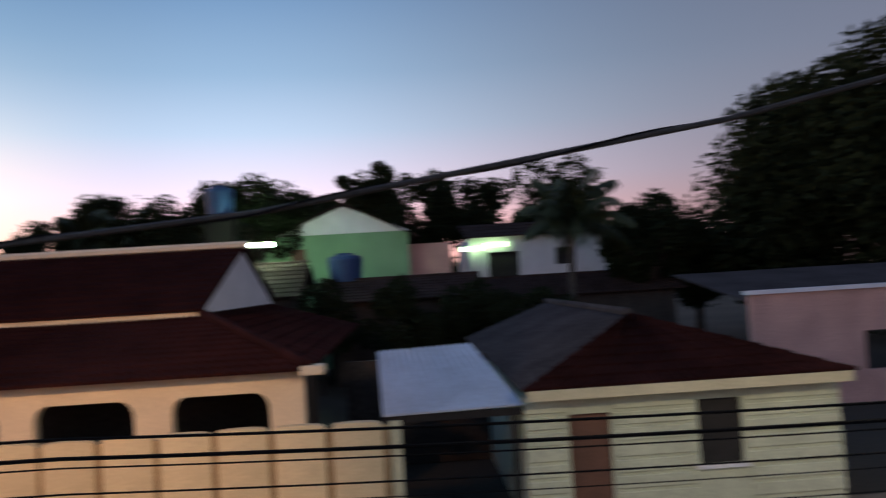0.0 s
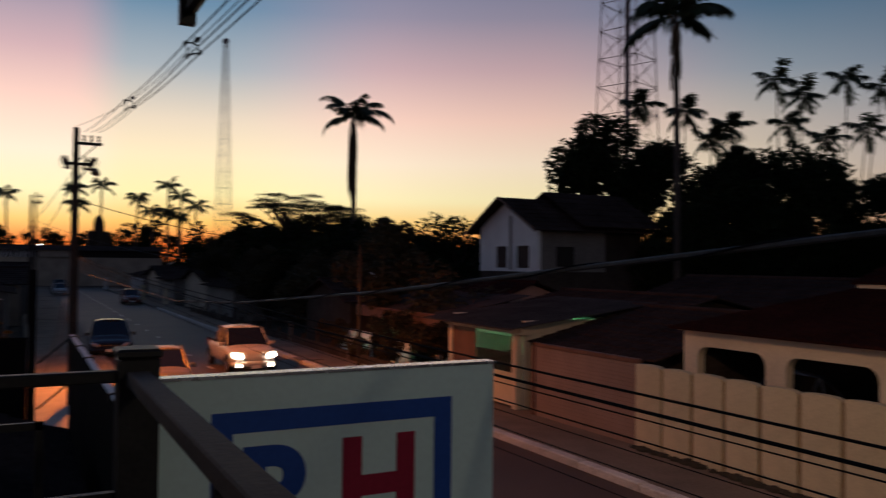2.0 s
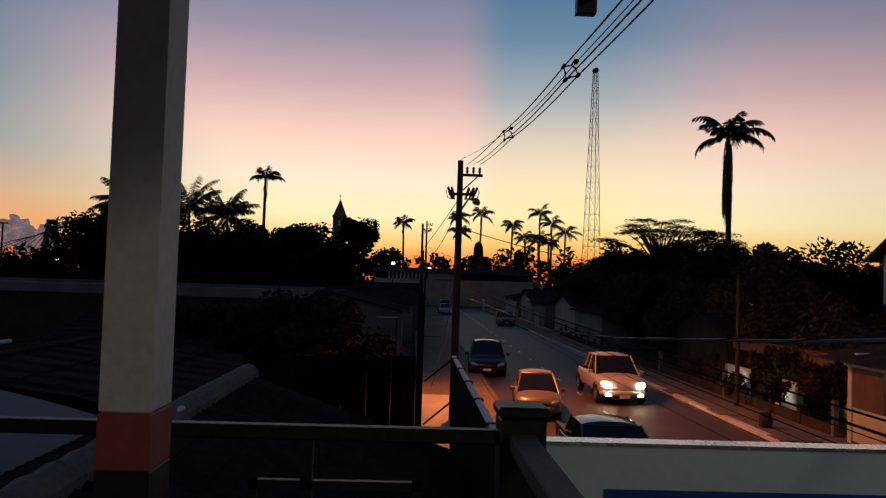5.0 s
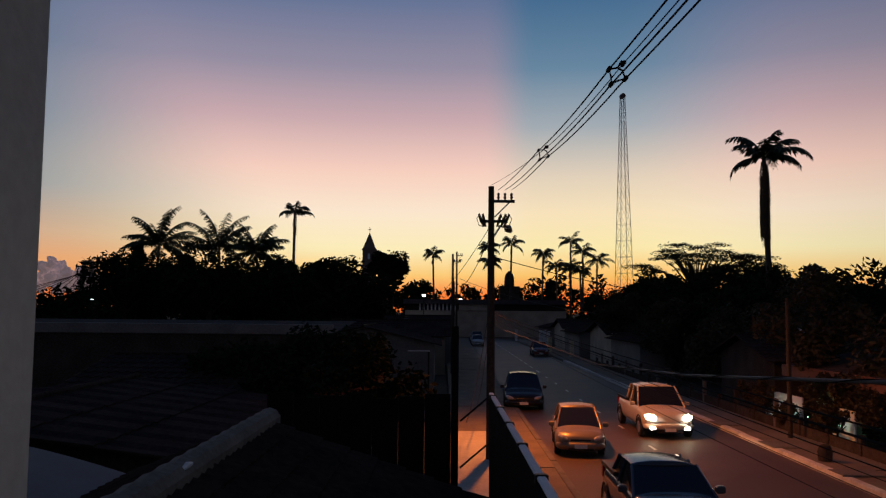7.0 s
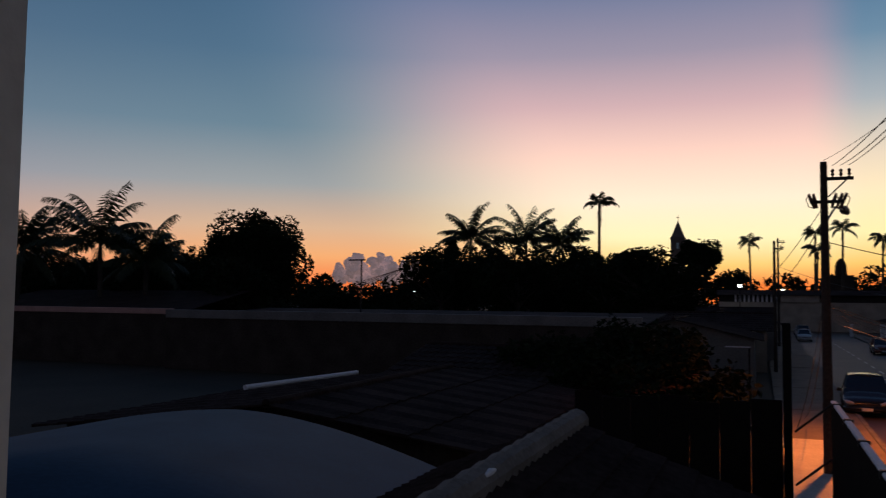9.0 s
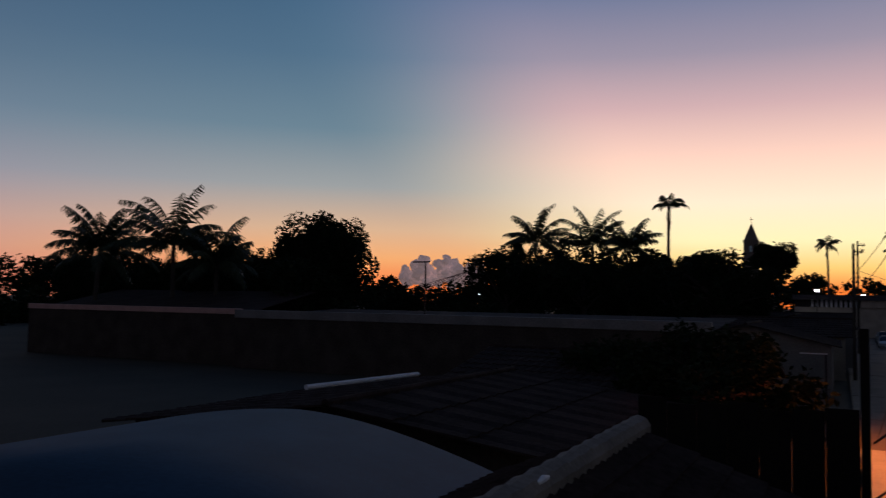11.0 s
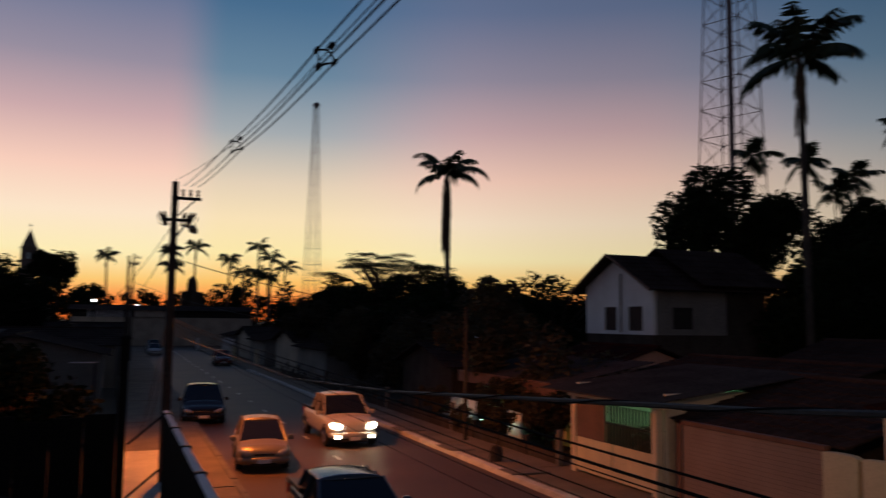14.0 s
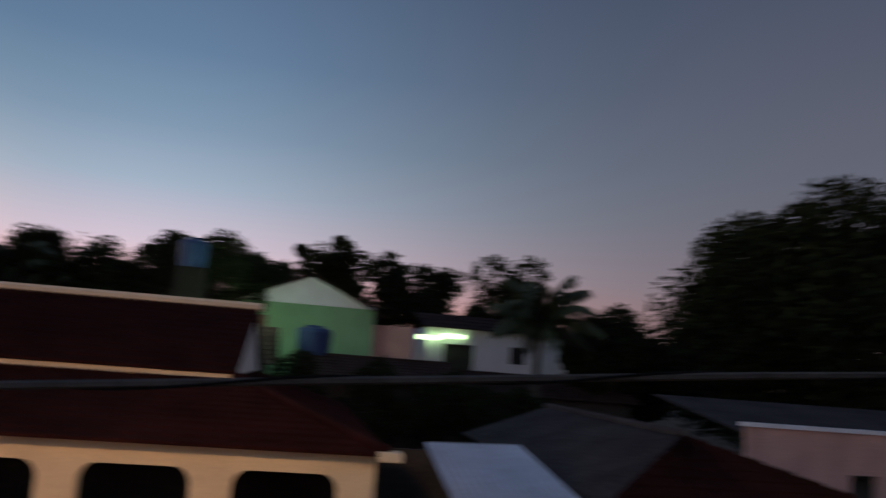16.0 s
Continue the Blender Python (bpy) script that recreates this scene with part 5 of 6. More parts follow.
# ---- vegetation ----
def leaf_cloud(s, rng, centre, radius, count, size, squash=0.8, clumps=14, hollow=0.55):
    """Many small leaf blades gathered in clumps on an uneven crown."""
    c = Vector(centre)
    blobs = []
    for _ in range(clumps):
        d = Vector((rng.gauss(0, 1), rng.gauss(0, 1), rng.gauss(0, 0.9))).normalized()
        blobs.append((Vector((d.x * radius, d.y * radius, d.z * radius * squash)) * rng.uniform(hollow, 0.86), radius * rng.uniform(0.22, 0.42)))
    blobs.append((Vector((0, 0, 0)), radius * 0.62))
    for _ in range(count):
        o, br = blobs[rng.randrange(len(blobs))]
        d = Vector((rng.gauss(0, 1), rng.gauss(0, 1), rng.gauss(0, 1))).normalized()
        p = c + o + d * br * rng.uniform(0.55, 1.05)
        a = Vector((rng.gauss(0, 1), rng.gauss(0, 1), rng.gauss(0, 0.7))).normalized() * size * rng.uniform(0.6, 1.3)
        b = a.cross(Vector((rng.gauss(0, 1), rng.gauss(0, 1), rng.gauss(0, 1)))).normalized() * size * rng.uniform(0.3, 0.55)
        k = len(s.v)
        s.v += [tuple(p - a), tuple(p + b), tuple(p + a), tuple(p - b)]
        s.f.append((k, k + 1, k + 2, k + 3))
    return s


DENSE = 2.6      # leaves to a crown, over the plain count


def tree(at, height, radius, seed, count=2600, size=0.32, squash=0.8, label="broad dark leafy tree", mat=None, clumps=16, trunk=0.3, hollow=0.55):
    rng = random.Random(seed)
    t = thing("tree", label, "tree", at, "trees")
    top = Vector((rng.uniform(-0.5, 0.5), rng.uniform(-0.5, 0.5), height - radius * squash))
    s = Shape()
    fork = top * 0.55
    s.tube([(0, 0, -0.3), tuple(fork * 0.5 + Vector((rng.uniform(-0.2, 0.2), 0, 0))), tuple(fork), tuple(top)], [trunk, trunk * 0.8, trunk * 0.65, trunk * 0.25], 8)
    for _ in range(9):
        a = rng.uniform(0, 2 * math.pi)
        e = top + Vector((math.cos(a) * radius * 0.75, math.sin(a) * radius * 0.75, rng.uniform(-0.3, 0.6) * radius * squash))
        b = fork.lerp(top, rng.uniform(0, 0.7))
        s.tube([tuple(b), tuple(b.lerp(e, 0.5) + Vector((0, 0, 0.2))), tuple(e)], [trunk * 0.4, trunk * 0.25, trunk * 0.08], 5)
    part("trunk", s, BARK, t)
    part("crown", leaf_cloud(Shape(), rng, top, radius, int(count * DENSE), size * 0.66, squash, clumps, hollow), mat or LEAF, t)
    return t


def frond(s, base, azim, lift, length, droop, leaf, pairs, rng, width=0.05, hang=(0.35, 0.95), blade=0.095):
    """One feather frond: an arching rib with drooping blades on both sides."""
    d = Vector((math.cos(azim), math.sin(azim), 0))
    side_v = Vector((-math.sin(azim), math.cos(azim), 0))
    pts, ang, p, n = [], lift, Vector(base), 10
    for i in range(n + 1):
        pts.append(p.copy())
        p += (d * math.cos(ang) + Vector((0, 0, 1)) * math.sin(ang)) * length / n
        ang -= droop / n * (0.5 + i / n)
    s.tube(pts, [width * (1 - 0.85 * i / n) for i in range(n + 1)], 4)
    for k in range(pairs):
        u = 0.12 + 0.88 * k / pairs
        i = min(int(u * n), n - 1)
        q = pts[i].lerp(pts[i + 1], u * n - i)
        along = (pts[i + 1] - pts[i]).normalized()
        ll = leaf * (0.55 + 0.9 * math.sin(math.pi * min(1, u * 0.85 + 0.1))) * rng.uniform(0.8, 1.1)
        for sd in (-1, 1):
            tip = q + (side_v * sd * 0.55 + along * 0.45 + Vector((0, 0, -1)) * rng.uniform(*hang)).normalized() * ll
            hw = along * ll * blade
            s.add([tuple(q - hw), tuple(q + hw), tuple(q.lerp(tip, 0.6) + hw * 1.1), tuple(tip), tuple(q.lerp(tip, 0.6) - hw * 1.1)], [(0, 1, 2, 3, 4)])


def palm(at, height, seed, fronds=14, length=3.4, trunk=0.22, lean=0.0, lift=(0.0, 1.2), droop=1.5, leaf=0.7, skirt=0, label="tall royal palm", pairs=22, group="palms", skirt_len=4.5, hang=(0.35, 0.95), blade=0.075):
    rng = random.Random(seed)
    t = thing("palm_tree", label, "palm", at, group)
    la = rng.uniform(0, 6.3)
    base_at = lambda u: Vector((math.cos(la) * lean * u * u, math.sin(la) * lean * u * u, height * u))
    part("trunk", Shape().tube([tuple(base_at(u)) for u in (-0.02, 0.0, 0.25, 0.5, 0.75, 1.0)], [trunk * 1.3, trunk * 1.2, trunk, trunk * 0.95, trunk * 0.85, trunk * 0.7], 8), PALMBARK, t)
    top = base_at(1)
    s = Shape()
    for k in range(fronds):
        f = k / fronds
        frond(s, top, k * 2.4 + rng.uniform(-0.25, 0.25), lift[0] + (lift[1] - lift[0]) * f + rng.uniform(-0.2, 0.2), length * rng.uniform(0.78, 1.12), droop * rng.uniform(0.8, 1.2), leaf, pairs, rng, 0.05, hang, blade)
    part("crown", s, PALMLEAF, t)
    if skirt:
        s = Shape()
        for k in range(skirt):
            z = height - 0.2 - k * skirt_len * 0.66 / skirt
            a = rng.uniform(0, 6.3)
            frond(s, (math.cos(a) * trunk + top.x, math.sin(a) * trunk + top.y, z), a, -1.46, skirt_len * rng.uniform(0.2, 0.4), 0.15, 0.34, 12, rng, 0.06)
        part("dead_fronds", s, DRYLEAF, t, "hanging dead brown fronds")
    return t


# palms along the street
palm((24.4, 60.3, 0), 16.1, 11, 11, 3.5, 0.22, 0.2, (0.25, 1.45), 1.85, 0.62, 44, "tall royal palm with a skirt of dead fronds", 26, "palms", 6.6)
palm((32.7, 32.9, 0), 18.35, 12, 13, 3.9, 0.2, 0.2, (0.12, 1.45), 1.4, 0.72, 12, "tall royal palm in front of the tower", 30, "palms", 4)
palm((-26.5, 146.5, 0), 22.3, 13, 11, 3.7, 0.3, 0.3, (0.35, 1.35), 1.9, 0.8, 8, "tall royal palm over the trees", 20, "palms", 5)
# group of palms at the end of the street
for x, y, h, sd, ln in ((10.4, 178, 18.8, 21, 3.0), (14.4, 168, 18.8, 22, 3.0), (21.2, 170, 16.8, 23, 3.0), (28.2, 176, 20.0, 24, 3.2), (24.4, 170, 14.2, 25, 3.4), (30.1, 172, 17.6, 26, 3.4),
                        (26.6, 166, 13.6, 27, 3.2), (32.2, 168, 15.4, 28, 3.4), (28.6, 165, 13.0, 29, 3.0), (-1.4, 172, 16.9, 30, 2.6), (10.2, 170, 15.0, 31, 2.8)):
    palm((x, y, 0), h, sd, 11, ln * 1.1, 0.24, 0.3, (0.0, 1.3), 1.9, 0.75, 3, "royal palm at the end of the street", 16, "palms at the end of the street", 2.5)
# coconut palms
for x, y, h, sd, ln in ((-28.4, 106, 12.5, 41, 5.6), (-23.4, 106, 12.0, 42, 4.6), (-36.3, 104, 12.8, 43, 5.2), (-48.6, 52, 8.9, 44, 5.4), (-55.4, 50, 8.4, 45, 4.8), (-45.0, 53, 7.4, 47, 4.2), (42, -9.8, 7.4, 46, 3.4)):
    palm((x, y, 0), h, sd, 22, ln * 1.06, 0.22, 0.5, (-0.1, 1.5), 1.25, 0.8, 0, "bushy coconut palm against sky", 40, "coconut palms", 4, (0.35, 1.0), 0.05)
# slender acai palms
for x, y, h, sd, ln in ((49.6, 40, 18.3, 51, 2.3), (52.0, 40.5, 17.5, 52, 2.2), (49.6, 39.5, 14.8, 53, 2.2), (53.6, 39.8, 14.2, 54, 2.2), (56.2, 39.6, 19.4, 55, 2.5), (58.9, 40.2, 19.0, 56, 2.4), (57.8, 39.8, 15.6, 57, 2.5),
                        (41.3, 41, 15.2, 58, 2.2), (38.2, 42, 15.6, 59, 2.2), (45.0, 40, 14.4, 60, 2.1), (43.6, 40.6, 13.4, 61, 2.1)):
    palm((x, y, 0), h, sd, 9, ln * 0.85, 0.06, 2.2 if x > 55 else 0.5, (-0.75, 1.35), 0.9, 0.55, 0, "slender acai palm against the sky", 16, "acai palms", 4, (0.0, 0.8), 0.1)

# trees
tree((38.6, 44.5, 0), 15.6, 4.9, 71, 5200, 0.36, 0.85, "large dark mango tree beside the white house", clumps=22, trunk=0.5, hollow=0.6)
tree((46.8, 38.5, 0), 13.2, 5.4, 72, 8000, 0.36, 0.8, "dense dark round tree", clumps=20, trunk=0.5, hollow=0.6)
tree((41.5, 37.5, 0), 10.4, 4.0, 73, 3600, 0.34, 0.8, "dense dark garden tree", clumps=16, hollow=0.6)
tree((53.0, 36.0, 0), 10.6, 3.8, 74, 3600, 0.34, 0.8, "dense dark garden tree", clumps=16, hollow=0.6)
tree((68.3, 41.5, 0), 14.5, 4.0, 75, 2200, 0.34, 0.9, "thin leafed tree with gaps", clumps=14, hollow=0.7)
tree((45.0, -14.8, 0), 8.6, 3.0, 307, 3000, 0.34, 0.8, "dark leafy tree beside a palm", clumps=16, hollow=0.5)
tree((45.3, -29.9, 0), 15.8, 10.2, 76, 30000, 0.42, 0.74, "huge dark spreading mango tree", clumps=60, trunk=0.8, hollow=0.7)
tree((50.0, -19.5, 0), 9.5, 4.5, 77, 3200, 0.4, 0.8, "dark leafy tree behind houses", clumps=16)
tree((-56.4, 84, 0), 14.2, 7.0, 78, 13000, 0.42, 0.78, "large round dark tree", clumps=44, trunk=0.5, hollow=0.45)
tree((-11.0, 190, 0), 19.5, 5.3, 79, 3400, 0.6, 0.75, "large tree beside the church", clumps=18, hollow=0.65)
tree((-24.5, 188, 0), 15.5, 4.0, 80, 1500, 0.5, 0.8, "small tree beside the church", clumps=12)
tree((-37.6, 102, 0), 12.8, 3.6, 81, 1500, 0.4, 0.9, "loose leafed tree beside coconut palms", clumps=12, hollow=0.7)
rng = random.Random(9)
for k in range(11):      # yard trees along the far pavement
    tree((16.2 + rng.uniform(0, 4.5), 31 + k * 4.4 + rng.uniform(-1, 1), 0), 5.4 + rng.uniform(-1.0, 1.4), 2.6 + rng.uniform(-0.4, 0.5), 100 + k, 2200, 0.22, 0.9, "bushy dark yard tree along the pavement", LEAF2, 14, 0.14)
for k in range(12):
    tree((22 + rng.uniform(0, 16), 58 + k * 6 + rng.uniform(-2, 2), 0), 8.4 + rng.uniform(-1.0, 1.2), 4.4 + rng.uniform(-0.6, 0.8), 130 + k, 2200, 0.4, 0.75, "dark tree beyond the street", None, 14)
for k in range(20):      # left of the street
    tree((-8 - k * 4.6 + rng.uniform(-2, 2), 74 + rng.uniform(-4, 18), 0), (9.6 if k < 6 or k > 9 else 5.8) + rng.uniform(-1.2, 1.0), 4.6 + rng.uniform(-0.6, 0.6), 160 + k, 2000, 0.4, 0.7, "dark tree behind the low roofs", None, 12)
for k in range(9):
    tree((-9 - k * 3.4, 97 + (k % 3) * 3, 0), 9.6 + 0.5 * (k % 4), 4.4, 320 + k, 2200, 0.42, 0.75, "dense dark tree behind the low roofs", None, 20, 0.2, 0.5)
for k in range(7):
    tree((-39 - k * 3.4, 57 + (k % 3) * 2.4, 0), 7.4 + 0.4 * (k % 3), 3.4, 340 + k, 2200, 0.36, 0.75, "dense dark tree under coconut palms", None, 20, 0.2, 0.5)
for k in range(3):
    tree((-2.2 - 2.2 * k, 27 + 2.2 * k, 0), 4.2 - 0.3 * k, 2.5, 180 + k, 2600, 0.2, 0.8, "dark yard tree beside the low roofs", None, 16, 0.1)
for k in range(8):       # behind the houses across the street
    tree((62 + rng.uniform(-3, 6), 24 - k * 5.2 + rng.uniform(-1, 1), 0), 12.3 + rng.uniform(-1.2, 1.4), 4.2, 190 + k, 1900, 0.42, 0.7, "airy tree behind the houses", None, 13, 0.3, 0.68)
for k in range(4):
    tree((15.2 + rng.uniform(0, 1.2), 25.6 + k * 2.0, 0), 2.8 + rng.uniform(-0.4, 0.6), 1.2, 210 + k, 1200, 0.13, 0.9, "garden bush in front of a lit house", LEAF2, 12, 0.08)
rng = random.Random(23)
for k in range(9):       # undergrowth round the white gabled house
    tree((31 + k * 3.6 + rng.uniform(-1, 1), 37.5 + rng.uniform(-2, 5), 0), 7.6 + rng.uniform(-0.8, 1.2), 3.4, 230 + k, 2400, 0.3, 0.85, "dark dense undergrowth tree beside houses", None, 14, 0.2)
for k in range(7):
    tree((58 + k * 4 + rng.uniform(-2, 2), 12 + 3.4 * k + rng.uniform(-1, 1), 0), 9.4 + rng.uniform(-0.8, 1.6), 4.0, 250 + k, 2000, 0.36, 0.75, "dark tree behind the tiled roofs", None, 14, 0.2)
for k in range(6):
    tree((19 + k * 3.2, 56 + rng.uniform(-3, 3) + 2 * k, 0), 6.8 + rng.uniform(-0.6, 0.8), 3.4, 270 + k, 2200, 0.3, 0.8, "dark tree behind the street gardens", None, 14, 0.2)
palm((62, 23, 0), 9.6, 91, 16, 3.2, 0.2, 0.6, (-0.3, 1.4), 1.3, 0.9, 0, "low bushy palm behind the houses", 20)
palm((63, 19.5, 0), 9.2, 92, 16, 3.2, 0.2, 0.6, (-0.3, 1.4), 1.3, 0.9, 0, "low bushy palm behind the houses", 20)
tree((62, 26, 0), 10.6, 3.4, 290, 2000, 0.3, 0.7, "dark tree behind the tiled roofs", None, 14, 0.2)
for y, h, sd in ((20.7, 1.75, 301), (21.5, 1.55, 302), (22.0, 1.8, 303)):
    pp = thing("potted_plant", "dark leafy pot plant on the lit porch", "plant", (14.75, y, 0), "porch plants")
    part("pot", Shape().tube([(0, 0, 0), (0, 0, 0.4), (0, 0, 0.42)], [0.16, 0.22, 0.2], 12), TILE, pp)
    part("foliage", leaf_cloud(Shape(), random.Random(sd), (0, 0, h - 0.5), 0.5, 420, 0.09, 1.2, 9), LEAF2, pp)
tree((46, 7.5, 0), 10.5, 3.4, 305, 2600, 0.3, 0.7, "dark tree behind the roof tank", None, 16, 0.2)
tree((60, 1.4, 0), 13.9, 2.3, 306, 900, 0.36, 0.9, "tall thin crowned tree behind the green house", None, 11, 0.18, 0.75)
tree((35.2, 34.6, 0), 8.2, 3.2, 308, 3000, 0.32, 0.85, "dense dark undergrowth tree beside houses", None, 18, 0.2, 0.5)
for x, y, h in ((33.4, -0.6, 4.5), (34.2, 2.6, 4.6), (34.6, -3.4, 4.9), (33.8, -6.4, 4.4)):
    tree((x, y, 0), h, 1.9, 330 + int(h * 10), 2200, 0.2, 0.9, "dark garden bush between the roofs", None, 14, 0.12)
for y, x, h, sd in ((31.4, 14.0, 1.5, 311), (33.0, 13.98, 1.3, 312), (35.0, 14.0, 1.6, 313), (36.6, 14.05, 1.9, 314), (29.4, 14.0, 1.7, 315)):
    tree((x, y, 0.1), h, 0.62, sd, 700, 0.11, 1.0, "dark shrub before the lit gate", LEAF2, 10, 0.04)
def flat_tree(at, height, radius, seed, plates, label):
    """A wide crown of thin level sprays on spreading limbs, with sky between them."""
    rng = random.Random(seed)
    t = thing("tree", label, "tree", at, "trees")
    fork = Vector((0, 0, height * 0.55))
    wood, leaves = Shape(), Shape()
    wood.tube([(0, 0, -0.3), (0.1, 0, height * 0.3), tuple(fork)], [0.32, 0.26, 0.2], 8)
    for _ in range(plates):
        a, d = rng.uniform(0, 2 * math.pi), radius * rng.uniform(0.15, 1.0) ** 0.7
        e = Vector((math.cos(a) * d, math.sin(a) * d, height - 1.6 * (d / radius) ** 2 - rng.uniform(0, 1.5)))
        wood.tube([tuple(fork), tuple(fork.lerp(e, 0.6) + Vector((0, 0, 0.5))), tuple(e)], [0.12, 0.07, 0.025], 5)
        w = rng.uniform(0.7, 1.5)
        for _ in range(230):
            b, q = rng.uniform(0, 2 * math.pi), rng.uniform(0, 1) ** 0.6
            p = e + Vector((math.cos(b) * q * w * 1.3, math.sin(b) * q * w * 1.3, rng.gauss(0, 0.09) - 0.22 * q))
            c = rng.uniform(0, 2 * math.pi)
            u, v = Vector((math.cos(c), math.sin(c), rng.gauss(0, 0.2))) * 0.13, Vector((-math.sin(c), math.cos(c), rng.gauss(0, 0.4))) * 0.06
            leaves.add([tuple(p - u), tuple(p + v), tuple(p + u), tuple(p - v)], [(0, 1, 2, 3)])
    part("trunk", wood, BARK, t)
    part("crown", leaves, LEAF, t)


flat_tree((25.2, 80, 0), 11.7, 6.4, 150, 46, "flat topped tree with thin airy sprays")
flat_tree((31.5, 86, 0), 11.2, 4.0, 151, 22, "flat topped tree with thin airy sprays")
# far woods
s = Shape()
rng = random.Random(17)
for k in range(300):
    deg = rng.uniform(-132, 62)
    a = math.radians(deg)
    d = rng.uniform(195, 300)
    low = 0.5 if 20 < deg < 32 else -3.0 if -16 < deg < 62 else -1.0
    leaf_cloud(s, rng, (math.sin(-a) * d, math.cos(a) * d, rng.uniform(4.0, 7.2) - low), rng.uniform(5, 8), 420, 0.8, 0.7, 8)
for k in range(240):
    deg = rng.uniform(-132, 62)
    a = math.radians(deg)
    d = rng.uniform(178, 195) if -10 < deg < 8 else rng.uniform(130, 170)
    if -30 < deg < -6:
        d = rng.uniform(178, 195)
    leaf_cloud(s, rng, (math.sin(-a) * d, math.cos(a) * d, rng.uniform(0.8, 2.4)), rng.uniform(4, 5.5), 360, 0.6, 0.7, 8)
tagged(part("far_woods", s, LEAF), "belt of dark trees on the horizon", "woods", kind="stuff")

# ---- church, far buildings, bridge, clouds ----
ch = thing("church_tower", "dark church bell tower with pointed spire", "church", (-19.4, 218, -1.7))
part("tower", Shape().box(-1.7, -1.7, 0, 1.7, 1.7, 22.6).box(-1.85, -1.85, 22.6, 1.85, 1.85, 23.1), STONE, ch)
part("spire", Shape().add([(-1.65, -1.65, 23.1), (1.65, -1.65, 23.1), (1.65, 1.65, 23.1), (-1.65, 1.65, 23.1), (0, 0, 27.6)], [(0, 1, 4), (1, 2, 4), (2, 3, 4), (3, 0, 4), (3, 2, 1, 0)]), STONE, ch)
part("cross", Shape().box(-0.06, -0.06, 27.4, 0.06, 0.06, 29.0).box(-0.4, -0.06, 28.3, 0.4, 0.06, 28.45), IRON, ch)
part("belfry_window", Shape().box(-0.3, -1.74, 20.2, 0.3, -1.7, 21.7), SIGNWHITE, ch)
part("nave", Shape().box(-4.5, 2, 0, 4.5, 24, 9).prism([(-4.8, 9), (4.8, 9), (0, 12)], "y", 2, 24), STONE, ch)
ar = thing("arcaded_building", "long low white building with dark openings", "building", (-6.5, 152, 0))
part("wall", Shape().box(0, 0, 0, 30, 6, 4.9), BEIGE, ar)
for k in range(10):
    part("column", Shape().box(2.6 + k * 0.72, -0.25, 4.9, 2.9 + k * 0.72, 0.0, 6.1, bevel=0.02), WHITE, ar)
part("parapet", Shape().box(10.0, -0.3, 4.9, 16.0, 0.0, 6.1, bevel=0.03), BEIGE, ar)
# dark block painted as the shade behind the columns
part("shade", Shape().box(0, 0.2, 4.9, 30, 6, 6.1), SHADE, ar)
part("roof", Shape().prism([(-0.8, 6.1), (6.5, 6.1), (3, 7.0)], "x", -0.5, 30.5), TILEDARK, ar)
bt = thing("domed_monument", "dark domed tower among palms", "tower", (15.6, 185, 0))
part("shaft", Shape().box(-2.2, -2.2, 0, 2.2, 2.2, 10.5).tube([(0, 0, 10.5), (0, 0, 12.5), (0, 0, 13.4), (0, 0, 14.0)], [1.2, 1.1, 0.8, 0.2], 10), DARKWALL, bt)
br = thing("bridge_pylon", "far cable stayed bridge pylon", "bridge", (-362, 822, 0))
part("pylon", Shape().tube([(-9, 0, 0), (-3, 0, 52)], [4, 2.2], 6).tube([(9, 0, 0), (3, 0, 52)], [4, 2.2], 6).box(-5, -2, 50, 5, 2, 54).box(-8, -1.5, 12, 8, 1.5, 15), STONE, br)
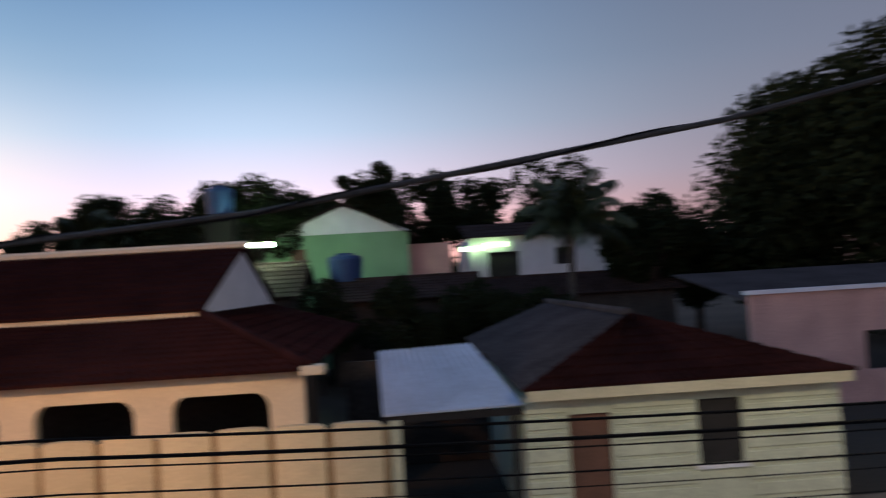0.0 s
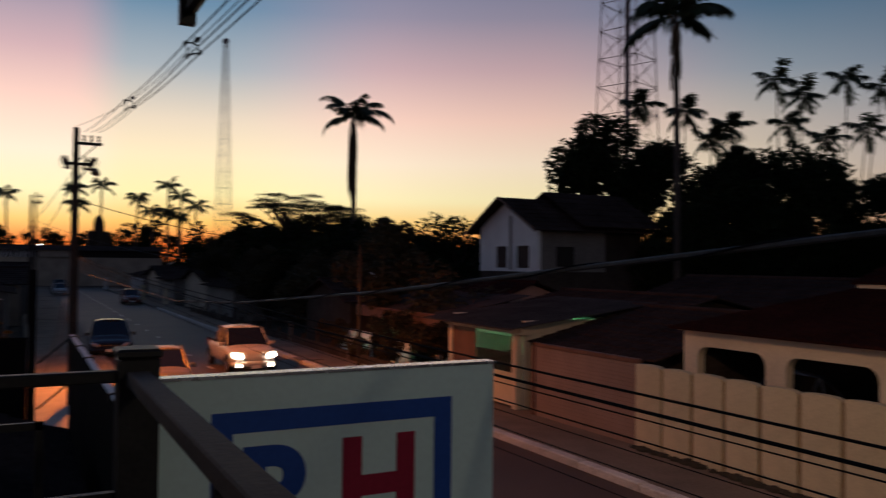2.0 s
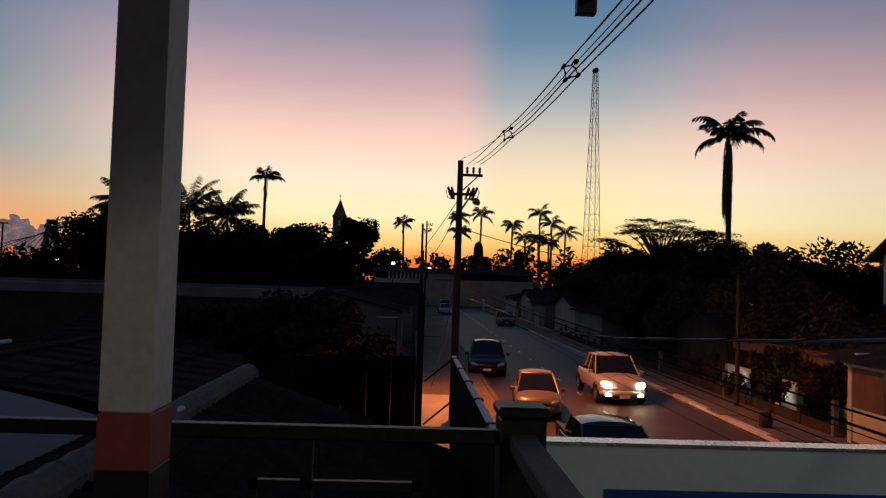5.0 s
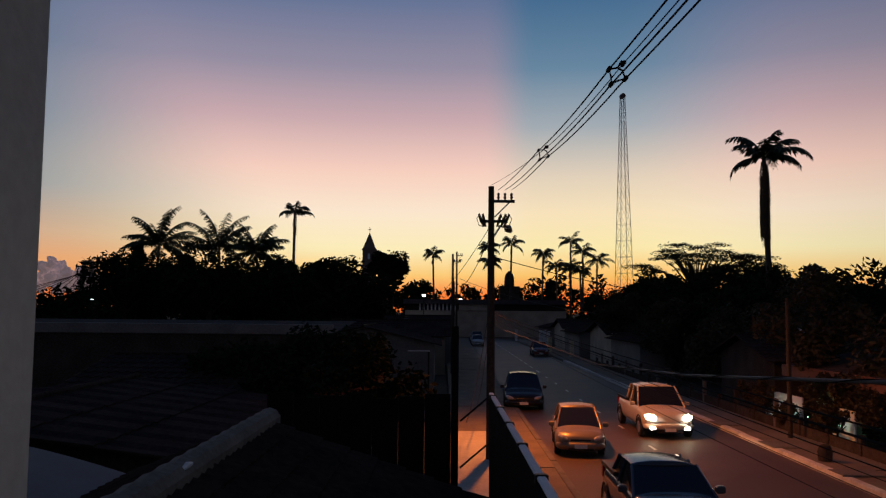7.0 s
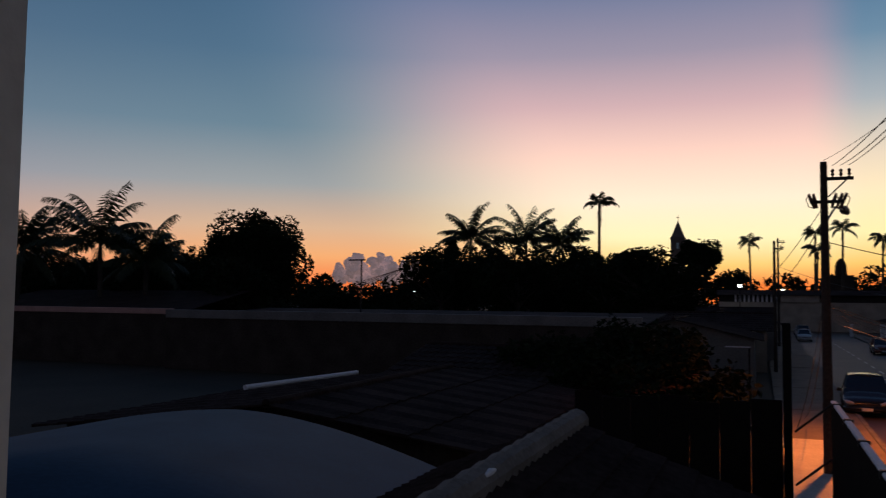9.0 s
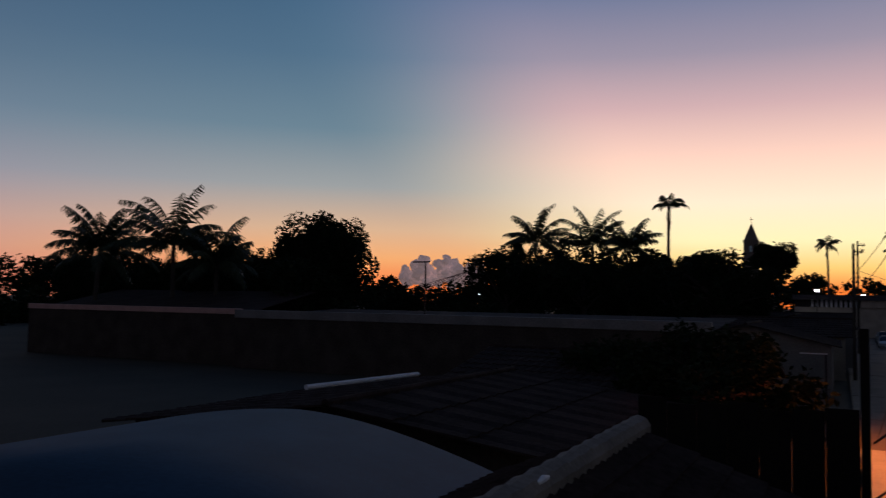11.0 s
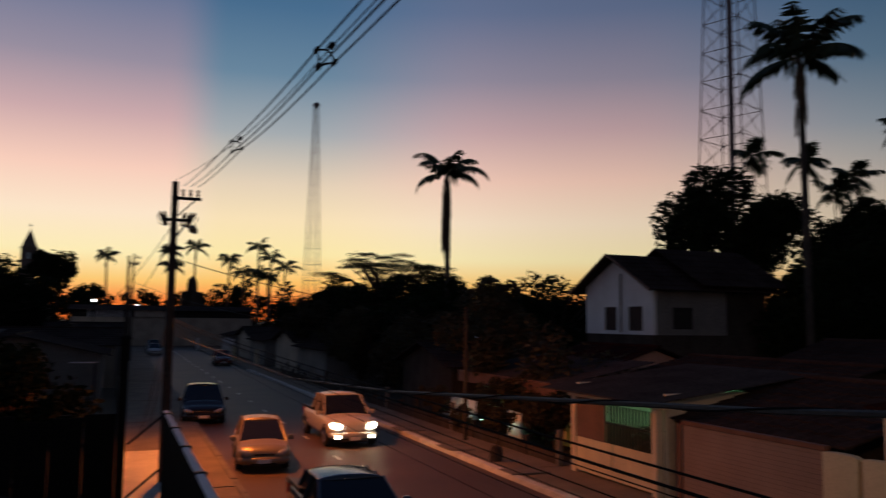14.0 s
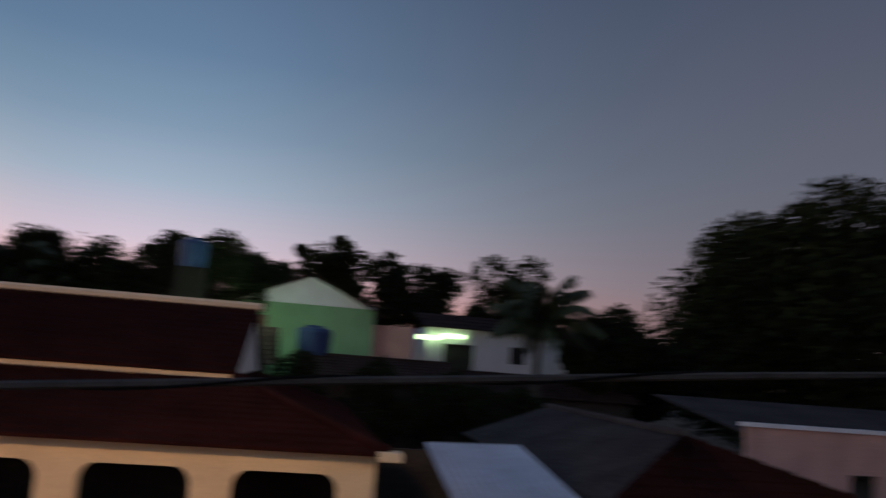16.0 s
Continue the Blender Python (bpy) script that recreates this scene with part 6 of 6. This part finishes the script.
part("deck", Shape().box(-160, -4, 10, 120, 4, 13), STONE, br)
s = Shape()
for k in range(1, 9):
    s.tube([(0, 0, 50 - k), (-13 * k, 0, 13)], 0.35, 4).tube([(0, 0, 50 - k), (10 * k, 0, 13)], 0.35, 4)
part("stay_cables", s, STEEL, br)
CLOUD = material("cloud_grey_faint_glow", (0.75, 0.66, 0.68), 1.0, 0, 0.002, 0.2, 0.01, 0)
# faint pink emission stands in for sky light scattered by the cloud
CLOUD.node_tree.nodes["Principled BSDF"].inputs["Emission Color"].default_value = (0.9, 0.62, 0.6, 1)
CLOUD.node_tree.nodes["Principled BSDF"].inputs["Emission Strength"].default_value = 0.12
for x, y, sc, sd in ((-936, 1900, 1.0, 5), (-1310, 1560, 0.55, 6)):
    cl = thing("cloud_bank", "bank of grey cumulus cloud on the horizon", "cloud", (x, y, 26 * sc))
    tagged(cl, kind="structure")
    rng = random.Random(sd)
    bm = bmesh.new()
    for k in range(110):
        u = rng.uniform(-1, 1)
        hh = 0.62 + 0.3 * math.cos(u * 9 + sd) * (1 - 0.5 * abs(u))
        r = rng.uniform(7, 17) * sc
        bmesh.ops.create_icosphere(bm, subdivisions=3, radius=r, matrix=Matrix.Translation((u * 105 * sc, rng.uniform(-30, 30), 20 + rng.uniform(0.1, 1) * 84 * sc * hh)))
    for vv in bm.verts:
        vv.co += Vector(noise.noise_vector(vv.co * 0.06)) * 9 + Vector(noise.noise_vector(vv.co * 0.22)) * 4
    me = bpy.data.meshes.new("puffs")
    bm.to_mesh(me)
    bm.free()
    me.materials.append(CLOUD)
    ob = new("puffs", me)
    ob.parent = cl
for x, y, z in ((-96, 200, 6.5), (-88, 205, 6.8), (-112, 210, 6.0), (-3.0, 150, 7.6), (4.0, 160, 7.0)):
    fl = thing("far_lamp", "far lit lamp on a mast", "lamp", (x, y, z), "far lamps")
    part("bulb", Shape().tube([(-0.3, 0, 0), (0.3, 0, 0)], [0.22, 0.22], 8), LIT_FAR, fl)
    part("mast", Shape().tube([(0, 0, -z), (0, 0, -0.1)], 0.08, 6), IRON, fl)
